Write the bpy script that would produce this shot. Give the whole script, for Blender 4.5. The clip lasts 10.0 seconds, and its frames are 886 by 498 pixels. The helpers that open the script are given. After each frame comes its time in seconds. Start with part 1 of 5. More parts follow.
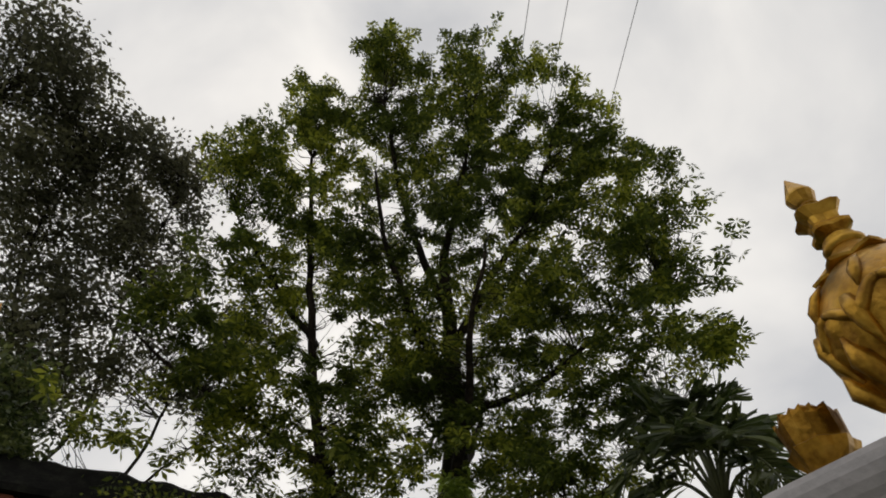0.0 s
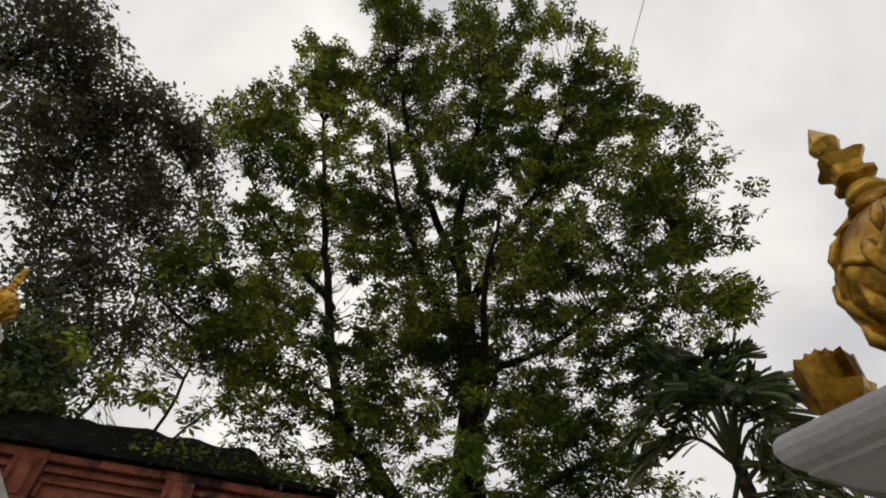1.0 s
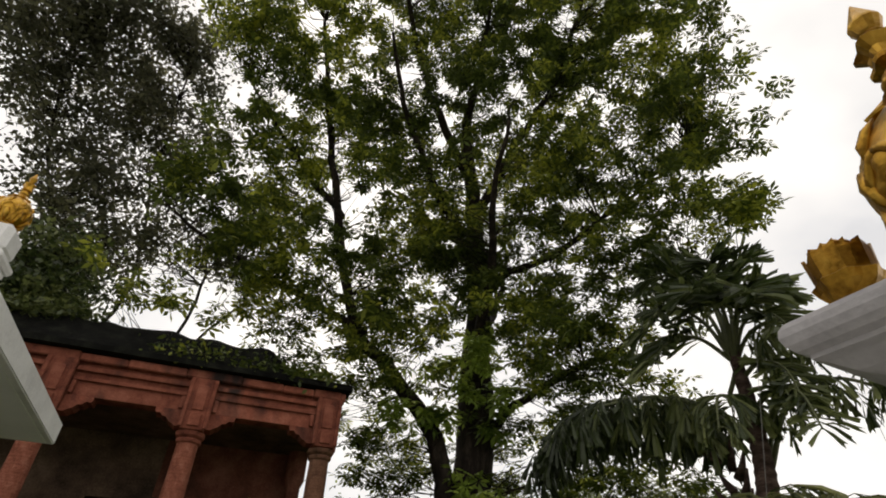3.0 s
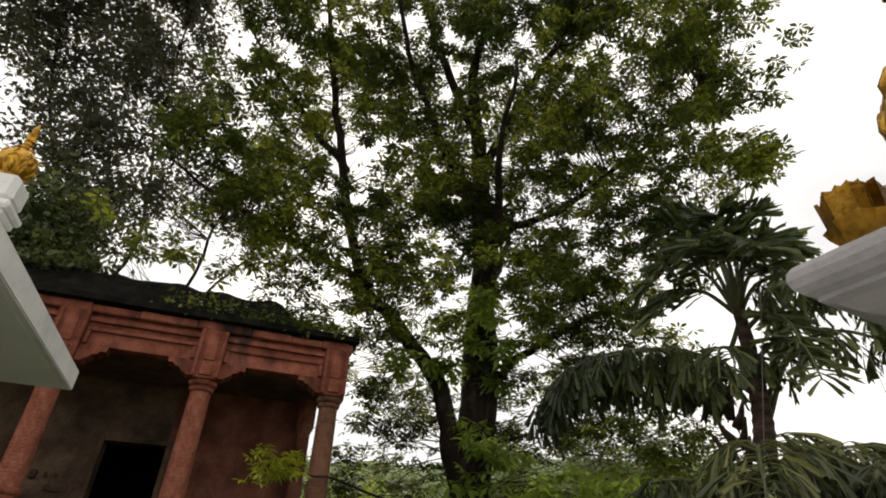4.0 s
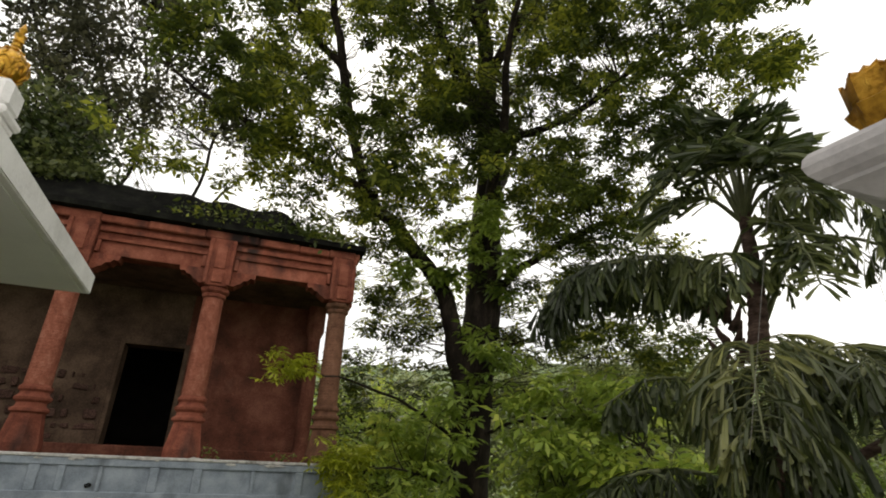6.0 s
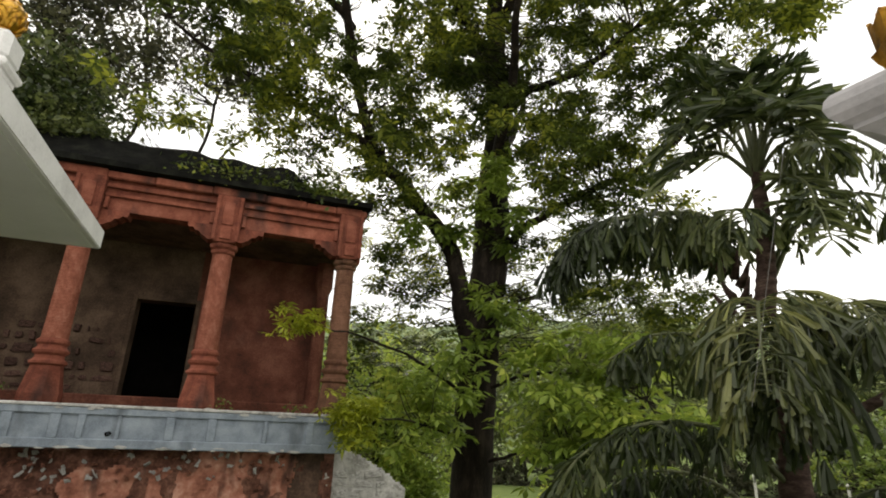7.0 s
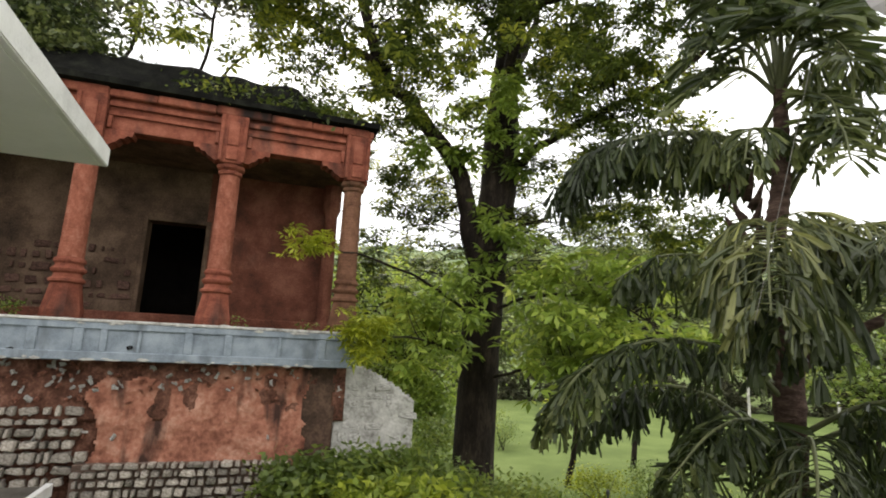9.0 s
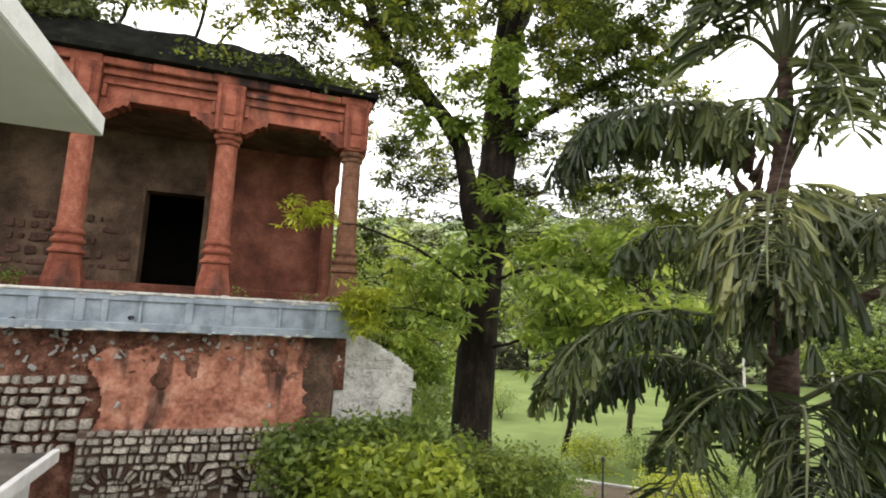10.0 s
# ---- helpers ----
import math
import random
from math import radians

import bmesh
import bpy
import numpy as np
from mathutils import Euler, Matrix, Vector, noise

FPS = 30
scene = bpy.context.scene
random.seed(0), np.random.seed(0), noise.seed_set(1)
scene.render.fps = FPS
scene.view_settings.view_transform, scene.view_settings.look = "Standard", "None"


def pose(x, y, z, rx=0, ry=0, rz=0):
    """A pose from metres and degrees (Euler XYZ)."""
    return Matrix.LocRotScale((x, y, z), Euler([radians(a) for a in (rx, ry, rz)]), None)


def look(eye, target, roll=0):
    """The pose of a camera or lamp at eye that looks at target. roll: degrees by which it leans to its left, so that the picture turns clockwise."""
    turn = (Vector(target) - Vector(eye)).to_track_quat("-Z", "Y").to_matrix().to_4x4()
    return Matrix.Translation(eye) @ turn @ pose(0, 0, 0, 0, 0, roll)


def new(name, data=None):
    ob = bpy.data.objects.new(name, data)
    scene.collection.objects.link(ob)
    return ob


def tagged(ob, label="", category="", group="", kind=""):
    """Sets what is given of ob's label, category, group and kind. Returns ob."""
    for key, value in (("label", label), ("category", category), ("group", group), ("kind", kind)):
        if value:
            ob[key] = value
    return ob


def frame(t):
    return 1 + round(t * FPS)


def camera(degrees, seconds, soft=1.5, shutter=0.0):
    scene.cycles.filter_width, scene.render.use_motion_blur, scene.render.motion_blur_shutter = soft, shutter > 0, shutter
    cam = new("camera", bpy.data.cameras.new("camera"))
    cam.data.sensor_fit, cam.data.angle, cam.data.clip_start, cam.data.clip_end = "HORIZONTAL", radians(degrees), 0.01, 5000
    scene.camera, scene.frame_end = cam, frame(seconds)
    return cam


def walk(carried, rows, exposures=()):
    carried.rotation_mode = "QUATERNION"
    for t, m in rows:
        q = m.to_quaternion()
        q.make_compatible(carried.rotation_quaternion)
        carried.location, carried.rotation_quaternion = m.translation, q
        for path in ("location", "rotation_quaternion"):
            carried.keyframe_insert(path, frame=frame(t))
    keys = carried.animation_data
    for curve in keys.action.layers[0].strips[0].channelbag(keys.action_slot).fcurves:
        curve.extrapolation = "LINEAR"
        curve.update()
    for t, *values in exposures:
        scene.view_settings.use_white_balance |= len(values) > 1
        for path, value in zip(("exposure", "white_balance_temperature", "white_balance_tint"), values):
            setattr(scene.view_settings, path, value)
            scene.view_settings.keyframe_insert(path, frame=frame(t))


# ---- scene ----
cam = camera(79.5, 10.0, soft=1.9)
PATH = [
    (0, (0.245, 0.233, 4.751), (0.232, 1.501, 6.297), 0.4),
    (0.5, (0.238, 0.235, 4.735), (0.192, 1.542, 6.249), 1.2),
    (1, (0.230, 0.240, 4.721), (0.166, 1.610, 6.176), 1.4),
    (1.5, (0.229, 0.250, 4.723), (0.150, 1.686, 6.112), 1.6),
    (2, (0.227, 0.259, 4.716), (0.141, 1.750, 6.046), 1.5),
    (2.5, (0.227, 0.268, 4.714), (0.137, 1.814, 5.979), 1.5),
    (4, (0.222, 0.299, 4.689), (0.102, 1.989, 5.752), 2.1),
    (4.5, (0.216, 0.302, 4.680), (0.089, 2.041, 5.661), 2.2),
    (5, (0.218, 0.312, 4.666), (0.084, 2.089, 5.573), 2.2),
    (5.5, (0.212, 0.316, 4.655), (0.081, 2.126, 5.495), 2.1),
    (7, (0.212, 0.344, 4.627), (0.051, 2.238, 5.251), 2.4),
    (7.5, (0.201, 0.349, 4.618), (0.029, 2.264, 5.165), 2.4),
    (8, (0.209, 0.356, 4.607), (0.028, 2.289, 5.087), 2.5),
    (8.5, (0.200, 0.359, 4.598), (0.015, 2.306, 5.013), 2.6),
    (9, (0.204, 0.365, 4.588), (0.021, 2.326, 4.937), 2.8),
    (9.5, (0.212, 0.372, 4.583), (0.031, 2.343, 4.871), 2.9),
    (10, (0.217, 0.371, 4.585), (0.038, 2.348, 4.829), 2.9),
]
EXPOSURES = [(0, -0.60, 6850, 10), (2.5, -0.30, 7000, 11), (4.5, 0.08, 7100, 11), (5.5, 0.22, 7100, 10), (7.5, 0.72, 7000, 9), (9, 1.10, 6800, 9), (10, 1.46, 6750, 10)]
walk(cam, [(t, look(eye, target, roll)) for t, eye, target, roll in PATH], EXPOSURES)

# ---- overcast sky and a broad, weak sun ----
SUN_AZ, SUN_EL = -25.0, 52.0
world = bpy.data.worlds.new("overcast_sky")
scene.world = world
world.use_nodes = True
wn, wl = world.node_tree.nodes, world.node_tree.links
wn.clear()
w_out, w_bg, w_sky, w_mix = wn.new("ShaderNodeOutputWorld"), wn.new("ShaderNodeBackground"), wn.new("ShaderNodeTexSky"), wn.new("ShaderNodeMix")
w_sky.sky_type, w_sky.sun_disc = "NISHITA", False
w_sky.sun_elevation, w_sky.sun_rotation = radians(SUN_EL), radians(SUN_AZ)
w_tc, w_n, w_r = wn.new("ShaderNodeTexCoord"), wn.new("ShaderNodeTexNoise"), wn.new("ShaderNodeValToRGB")
w_n.inputs["Scale"].default_value, w_n.inputs["Detail"].default_value = 2.2, 6.0
w_n.inputs["Distortion"].default_value = 0.4
w_r.color_ramp.elements[0].position, w_r.color_ramp.elements[0].color = 0.34, (6.2, 6.4, 6.8, 1)
w_r.color_ramp.elements[1].position, w_r.color_ramp.elements[1].color = 0.64, (10.0, 9.95, 9.85, 1)
w_mix.data_type = "RGBA"
w_mix.inputs["Factor"].default_value = 0.93
wl.new(w_tc.outputs["Generated"], w_n.inputs["Vector"])
wl.new(w_n.outputs["Fac"], w_r.inputs["Fac"])
wl.new(w_sky.outputs["Color"], w_mix.inputs["A"])
wl.new(w_r.outputs["Color"], w_mix.inputs["B"])
wl.new(w_mix.outputs["Result"], w_bg.inputs["Color"])
w_bg.inputs["Strength"].default_value = 0.145
wl.new(w_bg.outputs["Background"], w_out.inputs["Surface"])

sun_data = bpy.data.lights.new("sun", "SUN")
sun_data.energy, sun_data.angle, sun_data.color = 1.2, radians(25), (1.0, 0.96, 0.9)
sun = new("sun", sun_data)
sun.matrix_world = look((0, 0, 40), (0 - 40 * math.sin(radians(SUN_AZ)), 0 - 40 * math.cos(radians(SUN_AZ)), 40 - 40 * math.tan(radians(SUN_EL))))


# ---- materials ----
def ramp_mat(name, colours, scale=6.0, rough=0.85, bump=0.3, fine=60.0, spread=(0.3, 0.7), metal=0.0, source="noise", object_var=0.0, island_var=0.0, stretch=(1, 1, 1), stain=None):
    """Two scales of noise between two or three colours, with fine relief and optional stains."""
    m = bpy.data.materials.new(name)
    m.use_nodes = True
    n, l = m.node_tree.nodes, m.node_tree.links
    b = n["Principled BSDF"]
    tc, mp = n.new("ShaderNodeTexCoord"), n.new("ShaderNodeMapping")
    mp.inputs["Scale"].default_value = stretch
    l.new(tc.outputs["Object"], mp.inputs["Vector"])
    big, small, ramp = n.new("ShaderNodeTexNoise"), n.new("ShaderNodeTexNoise"), n.new("ShaderNodeValToRGB")
    big.inputs["Scale"].default_value, big.inputs["Detail"].default_value = scale, 8
    big.inputs["Roughness"].default_value = 0.65
    small.inputs["Scale"].default_value, small.inputs["Detail"].default_value = fine, 5
    l.new(mp.outputs["Vector"], big.inputs["Vector"])
    l.new(mp.outputs["Vector"], small.inputs["Vector"])
    while len(ramp.color_ramp.elements) < len(colours):
        ramp.color_ramp.elements.new(0.5)
    for k, c in enumerate(colours):
        e = ramp.color_ramp.elements[k]
        e.position = spread[0] + (spread[1] - spread[0]) * k / max(1, len(colours) - 1)
        e.color = (*c, 1)
    mixf = n.new("ShaderNodeMath")
    mixf.operation = "MULTIPLY_ADD"
    l.new(small.outputs["Fac"], mixf.inputs[0])
    mixf.inputs[1].default_value = 0.35
    sub = n.new("ShaderNodeMath")
    sub.operation = "SUBTRACT"
    l.new(big.outputs["Fac"], sub.inputs[0])
    sub.inputs[1].default_value = 0.175
    l.new(sub.outputs[0], mixf.inputs[2])
    l.new(mixf.outputs[0], ramp.inputs["Fac"])
    col = ramp.outputs["Color"]
    if stain:
        colour, s_scale, s_stretch, lo, hi = stain
        mp2, sn, sr, mx = n.new("ShaderNodeMapping"), n.new("ShaderNodeTexNoise"), n.new("ShaderNodeMapRange"), n.new("ShaderNodeMix")
        mp2.inputs["Scale"].default_value = s_stretch
        l.new(tc.outputs["Object"], mp2.inputs["Vector"])
        l.new(mp2.outputs["Vector"], sn.inputs["Vector"])
        sn.inputs["Scale"].default_value, sn.inputs["Detail"].default_value = s_scale, 6
        sr.inputs["From Min"].default_value, sr.inputs["From Max"].default_value = lo, hi
        l.new(sn.outputs["Fac"], sr.inputs["Value"])
        mx.data_type = "RGBA"
        l.new(sr.outputs["Result"], mx.inputs["Factor"])
        l.new(col, mx.inputs["A"])
        mx.inputs["B"].default_value = (*colour, 1)
        col = mx.outputs["Result"]
    if object_var or island_var:
        src = n.new("ShaderNodeObjectInfo").outputs["Random"] if object_var else n.new("ShaderNodeNewGeometry").outputs["Random Per Island"]
        v = object_var or island_var
        mr, hs = n.new("ShaderNodeMapRange"), n.new("ShaderNodeHueSaturation")
        mr.inputs["To Min"].default_value, mr.inputs["To Max"].default_value = 1 - v, 1 + v
        l.new(src, mr.inputs["Value"])
        l.new(mr.outputs["Result"], hs.inputs["Value"])
        l.new(col, hs.inputs["Color"])
        col = hs.outputs["Color"]
    l.new(col, b.inputs["Base Color"])
    b.inputs["Roughness"].default_value, b.inputs["Metallic"].default_value = rough, metal
    b.inputs["Specular IOR Level"].default_value = 0.5 if metal or rough < 0.7 else 0.12
    if bump:
        bp = n.new("ShaderNodeBump")
        bp.inputs["Strength"].default_value, bp.inputs["Distance"].default_value = bump, 0.03
        l.new(mixf.outputs[0], bp.inputs["Height"])
        l.new(bp.outputs["Normal"], b.inputs["Normal"])
    return m


def leaf_mat(name, dark, mid, light, glow=0.4, rough=0.45):
    """A leaf blade: gloss above, light let through, a shade of its own for each leaf."""
    m = bpy.data.materials.new(name)
    m.use_nodes = True
    n, l = m.node_tree.nodes, m.node_tree.links
    b, out = n["Principled BSDF"], n["Material Output"]
    g, ramp = n.new("ShaderNodeNewGeometry"), n.new("ShaderNodeValToRGB")
    ramp.color_ramp.elements.new(0.5)
    for e, p, c in zip(ramp.color_ramp.elements, (0.0, 0.55, 1.0), (dark, mid, light)):
        e.position, e.color = p, (*c, 1)
    tc, no, add = n.new("ShaderNodeTexCoord"), n.new("ShaderNodeTexNoise"), n.new("ShaderNodeMath")
    no.inputs["Scale"].default_value, no.inputs["Detail"].default_value = 0.45, 3
    l.new(tc.outputs["Object"], no.inputs["Vector"])
    add.operation = "MULTIPLY_ADD"
    l.new(g.outputs["Random Per Island"], add.inputs[0])
    add.inputs[1].default_value = 0.5
    mul = n.new("ShaderNodeMath")
    mul.operation = "MULTIPLY_ADD"
    l.new(no.outputs["Fac"], mul.inputs[0])
    mul.inputs[1].default_value, mul.inputs[2].default_value = 1.6, -0.55
    l.new(mul.outputs[0], add.inputs[2])
    l.new(add.outputs[0], ramp.inputs["Fac"])
    l.new(ramp.outputs["Color"], b.inputs["Base Color"])
    b.inputs["Roughness"].default_value = rough
    tr, mx = n.new("ShaderNodeBsdfTranslucent"), n.new("ShaderNodeMixShader")
    l.new(ramp.outputs["Color"], tr.inputs["Color"])
    mx.inputs[0].default_value = glow
    l.new(b.outputs[0], mx.inputs[1])
    l.new(tr.outputs[0], mx.inputs[2])
    l.new(mx.outputs[0], out.inputs["Surface"])
    return m


RED = ramp_mat("red_sandstone", [(0.104, 0.031, 0.021), (0.217, 0.069, 0.044), (0.313, 0.117, 0.078)], 3.0, 0.9, 0.5, 45, stain=((0.03, 0.02, 0.018), 1.3, (1.2, 1.2, 0.5), 0.53, 0.70), object_var=0.2)
CARVED = ramp_mat("carved_sandstone", [(0.158, 0.053, 0.033), (0.251, 0.086, 0.055), (0.326, 0.136, 0.092)], 9.0, 0.9, 1.0, 40, stretch=(1, 1, 0.6))
BROWNSTONE = ramp_mat("dark_brown_sandstone", [(0.063, 0.032, 0.020), (0.149, 0.072, 0.045), (0.225, 0.117, 0.077)], 3.0, 0.95, 0.5, 45, stain=((0.05, 0.042, 0.024), 1.6, (1.2, 1.2, 0.5), 0.54, 0.72))
BROWN = ramp_mat("brown_plaster", [(0.056, 0.024, 0.017), (0.122, 0.045, 0.029), (0.205, 0.088, 0.06)], 1.6, 0.95, 0.3, 30, stain=((0.03, 0.022, 0.02), 1.0, (1, 1, 0.6), 0.55, 0.75))
# plaster colour lowered evenly to deepen the shade inside the veranda
INNER = ramp_mat("shaded_inner_plaster", [(0.027, 0.019, 0.014), (0.083, 0.054, 0.037), (0.162, 0.111, 0.078)], 1.4, 0.95, 0.3, 30)
ORANGE = ramp_mat("ochre_plaster", [(0.15, 0.056, 0.038), (0.36, 0.152, 0.102), (0.53, 0.295, 0.215)], 2.6, 0.95, 1.6, 16, stain=((0.055, 0.03, 0.024), 1.25, (1.7, 1.7, 0.42), 0.53, 0.64))
DAMPEND = ramp_mat("damp_brown_plaster", [(0.035, 0.024, 0.018), (0.08, 0.05, 0.036), (0.16, 0.10, 0.072)], 3.0, 0.95, 1.0, 20)
RUBBLE = ramp_mat("dark_rubble", [(0.042, 0.021, 0.015), (0.13, 0.058, 0.04), (0.28, 0.145, 0.105)], 5.0, 0.95, 1.0, 25)
# near-black: the unlit room's darkness put into colour, also the band's stains
SHADE_STAIN = ramp_mat("shade_and_stain_black", [(0.008, 0.007, 0.006), (0.02, 0.017, 0.015)], 3, 0.95, 0.3)
MORTAR = ramp_mat("dark_mortar", [(0.08, 0.055, 0.043), (0.19, 0.13, 0.105)], 6, 0.95, 0.8, 30)
PALE = ramp_mat("pale_stone", [(0.13, 0.108, 0.09), (0.36, 0.318, 0.272), (0.60, 0.555, 0.50)], 5.0, 0.9, 0.9, 30, object_var=0.35)
REDSTONE = ramp_mat("reddish_stone", [(0.03, 0.018, 0.014), (0.08, 0.045, 0.035), (0.15, 0.09, 0.07)], 5.0, 0.95, 0.6, 40, object_var=0.3)
BLUE = ramp_mat("blue_grey_paint", [(0.15, 0.176, 0.206), (0.235, 0.272, 0.312), (0.31, 0.352, 0.395)], 3.0, 0.7, 0.25, 50, stain=((0.09, 0.1, 0.11), 2.0, (1, 1, 0.4), 0.6, 0.75))
LIME = ramp_mat("worn_whitewash", [(0.20, 0.19, 0.17), (0.44, 0.425, 0.40), (0.62, 0.60, 0.57)], 4.0, 0.95, 0.9, 20)
ROOFM = ramp_mat("black_lichen", [(0.003, 0.003, 0.003), (0.007, 0.007, 0.006), (0.018, 0.019, 0.014)], 4.0, 1.0, 0.8, 30)
WHITE = ramp_mat("white_painted_plaster", [(0.58, 0.57, 0.56), (0.72, 0.71, 0.70), (0.80, 0.79, 0.78)], 3.0, 0.6, 0.15, 60, stain=((0.35, 0.34, 0.32), 2.5, (1, 1, 0.25), 0.62, 0.85))
# white paint darkened so that the backlit pillar looks shaded, with stains
SHADED_WHITE = ramp_mat("shaded_white_paint", [(0.33, 0.315, 0.325), (0.43, 0.415, 0.425), (0.52, 0.505, 0.51)], 5.0, 0.75, 0.2, 60, stain=((0.22, 0.21, 0.21), 4.0, (1, 1, 0.3), 0.58, 0.8))
SOFFIT = ramp_mat("grey_soffit", [(0.72, 0.715, 0.71), (0.80, 0.795, 0.79)], 2.0, 0.8, 0.15, 40)
GOLD = ramp_mat("gold_paint", [(0.20, 0.09, 0.012), (0.50, 0.27, 0.035), (0.66, 0.40, 0.07)], 9.0, 0.33, 0.2, 80, metal=0.85, stain=((0.10, 0.045, 0.012), 6.0, (1, 1, 1), 0.55, 0.75))
BARK = ramp_mat("dark_bark", [(0.007, 0.0055, 0.004), (0.019, 0.014, 0.011), (0.048, 0.037, 0.028)], 5.0, 0.95, 1.2, 30, stretch=(1, 1, 0.3))
PALMBARK = ramp_mat("palm_bark", [(0.028, 0.018, 0.014), (0.066, 0.042, 0.033), (0.13, 0.09, 0.072)], 6.0, 0.9, 0.8, 30, stretch=(1, 1, 2.5))
GRASS = ramp_mat("lawn_grass", [(0.068, 0.094, 0.028), (0.098, 0.132, 0.038), (0.135, 0.172, 0.055)], 0.35, 0.95, 0.6, 40)
SOIL = ramp_mat("bare_soil", [(0.08, 0.06, 0.04), (0.14, 0.11, 0.08)], 1.0, 0.95, 0.6, 30)
DAMP = ramp_mat("damp_concrete", [(0.055, 0.05, 0.042), (0.10, 0.09, 0.078), (0.15, 0.138, 0.12)], 1.4, 0.85, 0.4, 40)
# kept pale so the added floor bounces light onto the slab's underside
BOUNCE_FLOOR = ramp_mat("pale_bounce_floor", [(0.40, 0.385, 0.365), (0.50, 0.485, 0.46), (0.56, 0.545, 0.52)], 1.5, 0.7, 0.2, 40)
CONCRETE = ramp_mat("grey_concrete", [(0.17, 0.165, 0.155), (0.26, 0.25, 0.235)], 1.5, 0.9, 0.3, 40)
# hill greens paled to carry the distance haze
HILL = ramp_mat("wooded_hill", [(0.07, 0.10, 0.05), (0.13, 0.17, 0.085), (0.19, 0.23, 0.13)], 0.12, 1.0, 0.0, 1.5)
WIRE = ramp_mat("black_cable", [(0.015, 0.015, 0.015), (0.03, 0.03, 0.03)], 3, 0.6, 0.0)
LEAF_MAIN = leaf_mat("palmate_leaf", (0.015, 0.025, 0.008), (0.105, 0.138, 0.027), (0.52, 0.53, 0.07), 0.37)
LEAF_YOUNG = leaf_mat("young_leaf", (0.085, 0.14, 0.026), (0.31, 0.41, 0.07), (0.54, 0.58, 0.11), 0.5)
LEAF_DARK = leaf_mat("small_dark_leaf", (0.034, 0.036, 0.022), (0.090, 0.090, 0.055), (0.20, 0.19, 0.10), 0.55)
LEAF_PALM = leaf_mat("palm_leaf", (0.008, 0.014, 0.004), (0.040, 0.058, 0.015), (0.20, 0.225, 0.075), 0.42, 0.42)
LEAF_BUSH = leaf_mat("bush_leaf", (0.06, 0.09, 0.02), (0.145, 0.205, 0.04), (0.34, 0.38, 0.07), 0.5)
LEAF_YELLOW = leaf_mat("yellow_leaf", (0.18, 0.22, 0.02), (0.38, 0.42, 0.035), (0.58, 0.57, 0.06), 0.45)
LEAF_LIME = leaf_mat("lime_shrub_leaf", (0.07, 0.11, 0.015), (0.22, 0.29, 0.035), (0.46, 0.50, 0.06), 0.45)
# far foliage greyed and lightened, haze mixed into the leaf colour
LEAF_FAR = leaf_mat("far_leaf", (0.09, 0.115, 0.045), (0.20, 0.235, 0.085), (0.36, 0.385, 0.16), 0.5)

# the shade and stain black, bark and lichen are dull; leaves keep a little gloss
for m_, g_ in ((ROOFM, 0.1), (SHADE_STAIN, 0.1), (BARK, 0.15), (LEAF_DARK, 0.25), (LEAF_MAIN, 0.3), (LEAF_PALM, 0.45)):
    m_.node_tree.nodes["Principled BSDF"].inputs["Specular IOR Level"].default_value = g_

# ---- building blocks ----
def mesh_part(name, verts, faces, material, parent=None, label="", smooth=False):
    me = bpy.data.meshes.new(name)
    me.from_pydata(verts, [], faces)
    me.materials.append(material)
    if smooth:
        me.polygons.foreach_set("use_smooth", [True] * len(me.polygons))
    me.update()
    ob = new(name, me)
    if parent:
        ob.parent = parent
    return tagged(ob, label)


def part(name, bm, material, parent=None, label="", smooth=False):
    me = bpy.data.meshes.new(name)
    bmesh.ops.recalc_face_normals(bm, faces=bm.faces)
    bm.to_mesh(me)
    bm.free()
    me.materials.append(material)
    if smooth:
        me.polygons.foreach_set("use_smooth", [True] * len(me.polygons))
    ob = new(name, me)
    if parent:
        ob.parent = parent
    return tagged(ob, label)


def thing(name, m, label, category, group="", kind=""):
    ob = new(name)
    ob.matrix_world = m
    return tagged(ob, label, category, group, kind)


def box(bm, x0, x1, y0, y1, z0, z1, bevel=0.01):
    g = bmesh.ops.create_cube(bm, size=1.0, matrix=Matrix.Translation(((x0 + x1) / 2, (y0 + y1) / 2, (z0 + z1) / 2)) @ Matrix.Diagonal((x1 - x0, y1 - y0, z1 - z0, 1)))
    if bevel:
        edges = list({e for v in g["verts"] for e in v.link_edges})
        bmesh.ops.bevel(bm, geom=edges, offset=min(bevel, 0.3 * min(x1 - x0, y1 - y0, z1 - z0)), segments=1, affect="EDGES")
    return bm


def one_box(*a, **k):
    return box(bmesh.new(), *a, **k)


def prism(bm, outline, y0, y1):
    """An outline in x and z, drawn out along y."""
    a = [bm.verts.new((x, y0, z)) for x, z in outline]
    b = [bm.verts.new((x, y1, z)) for x, z in outline]
    bm.faces.new(a)
    bm.faces.new(b[::-1])
    for i in range(len(a)):
        j = (i + 1) % len(a)
        bm.faces.new((a[i], b[i], b[j], a[j]))
    return bm


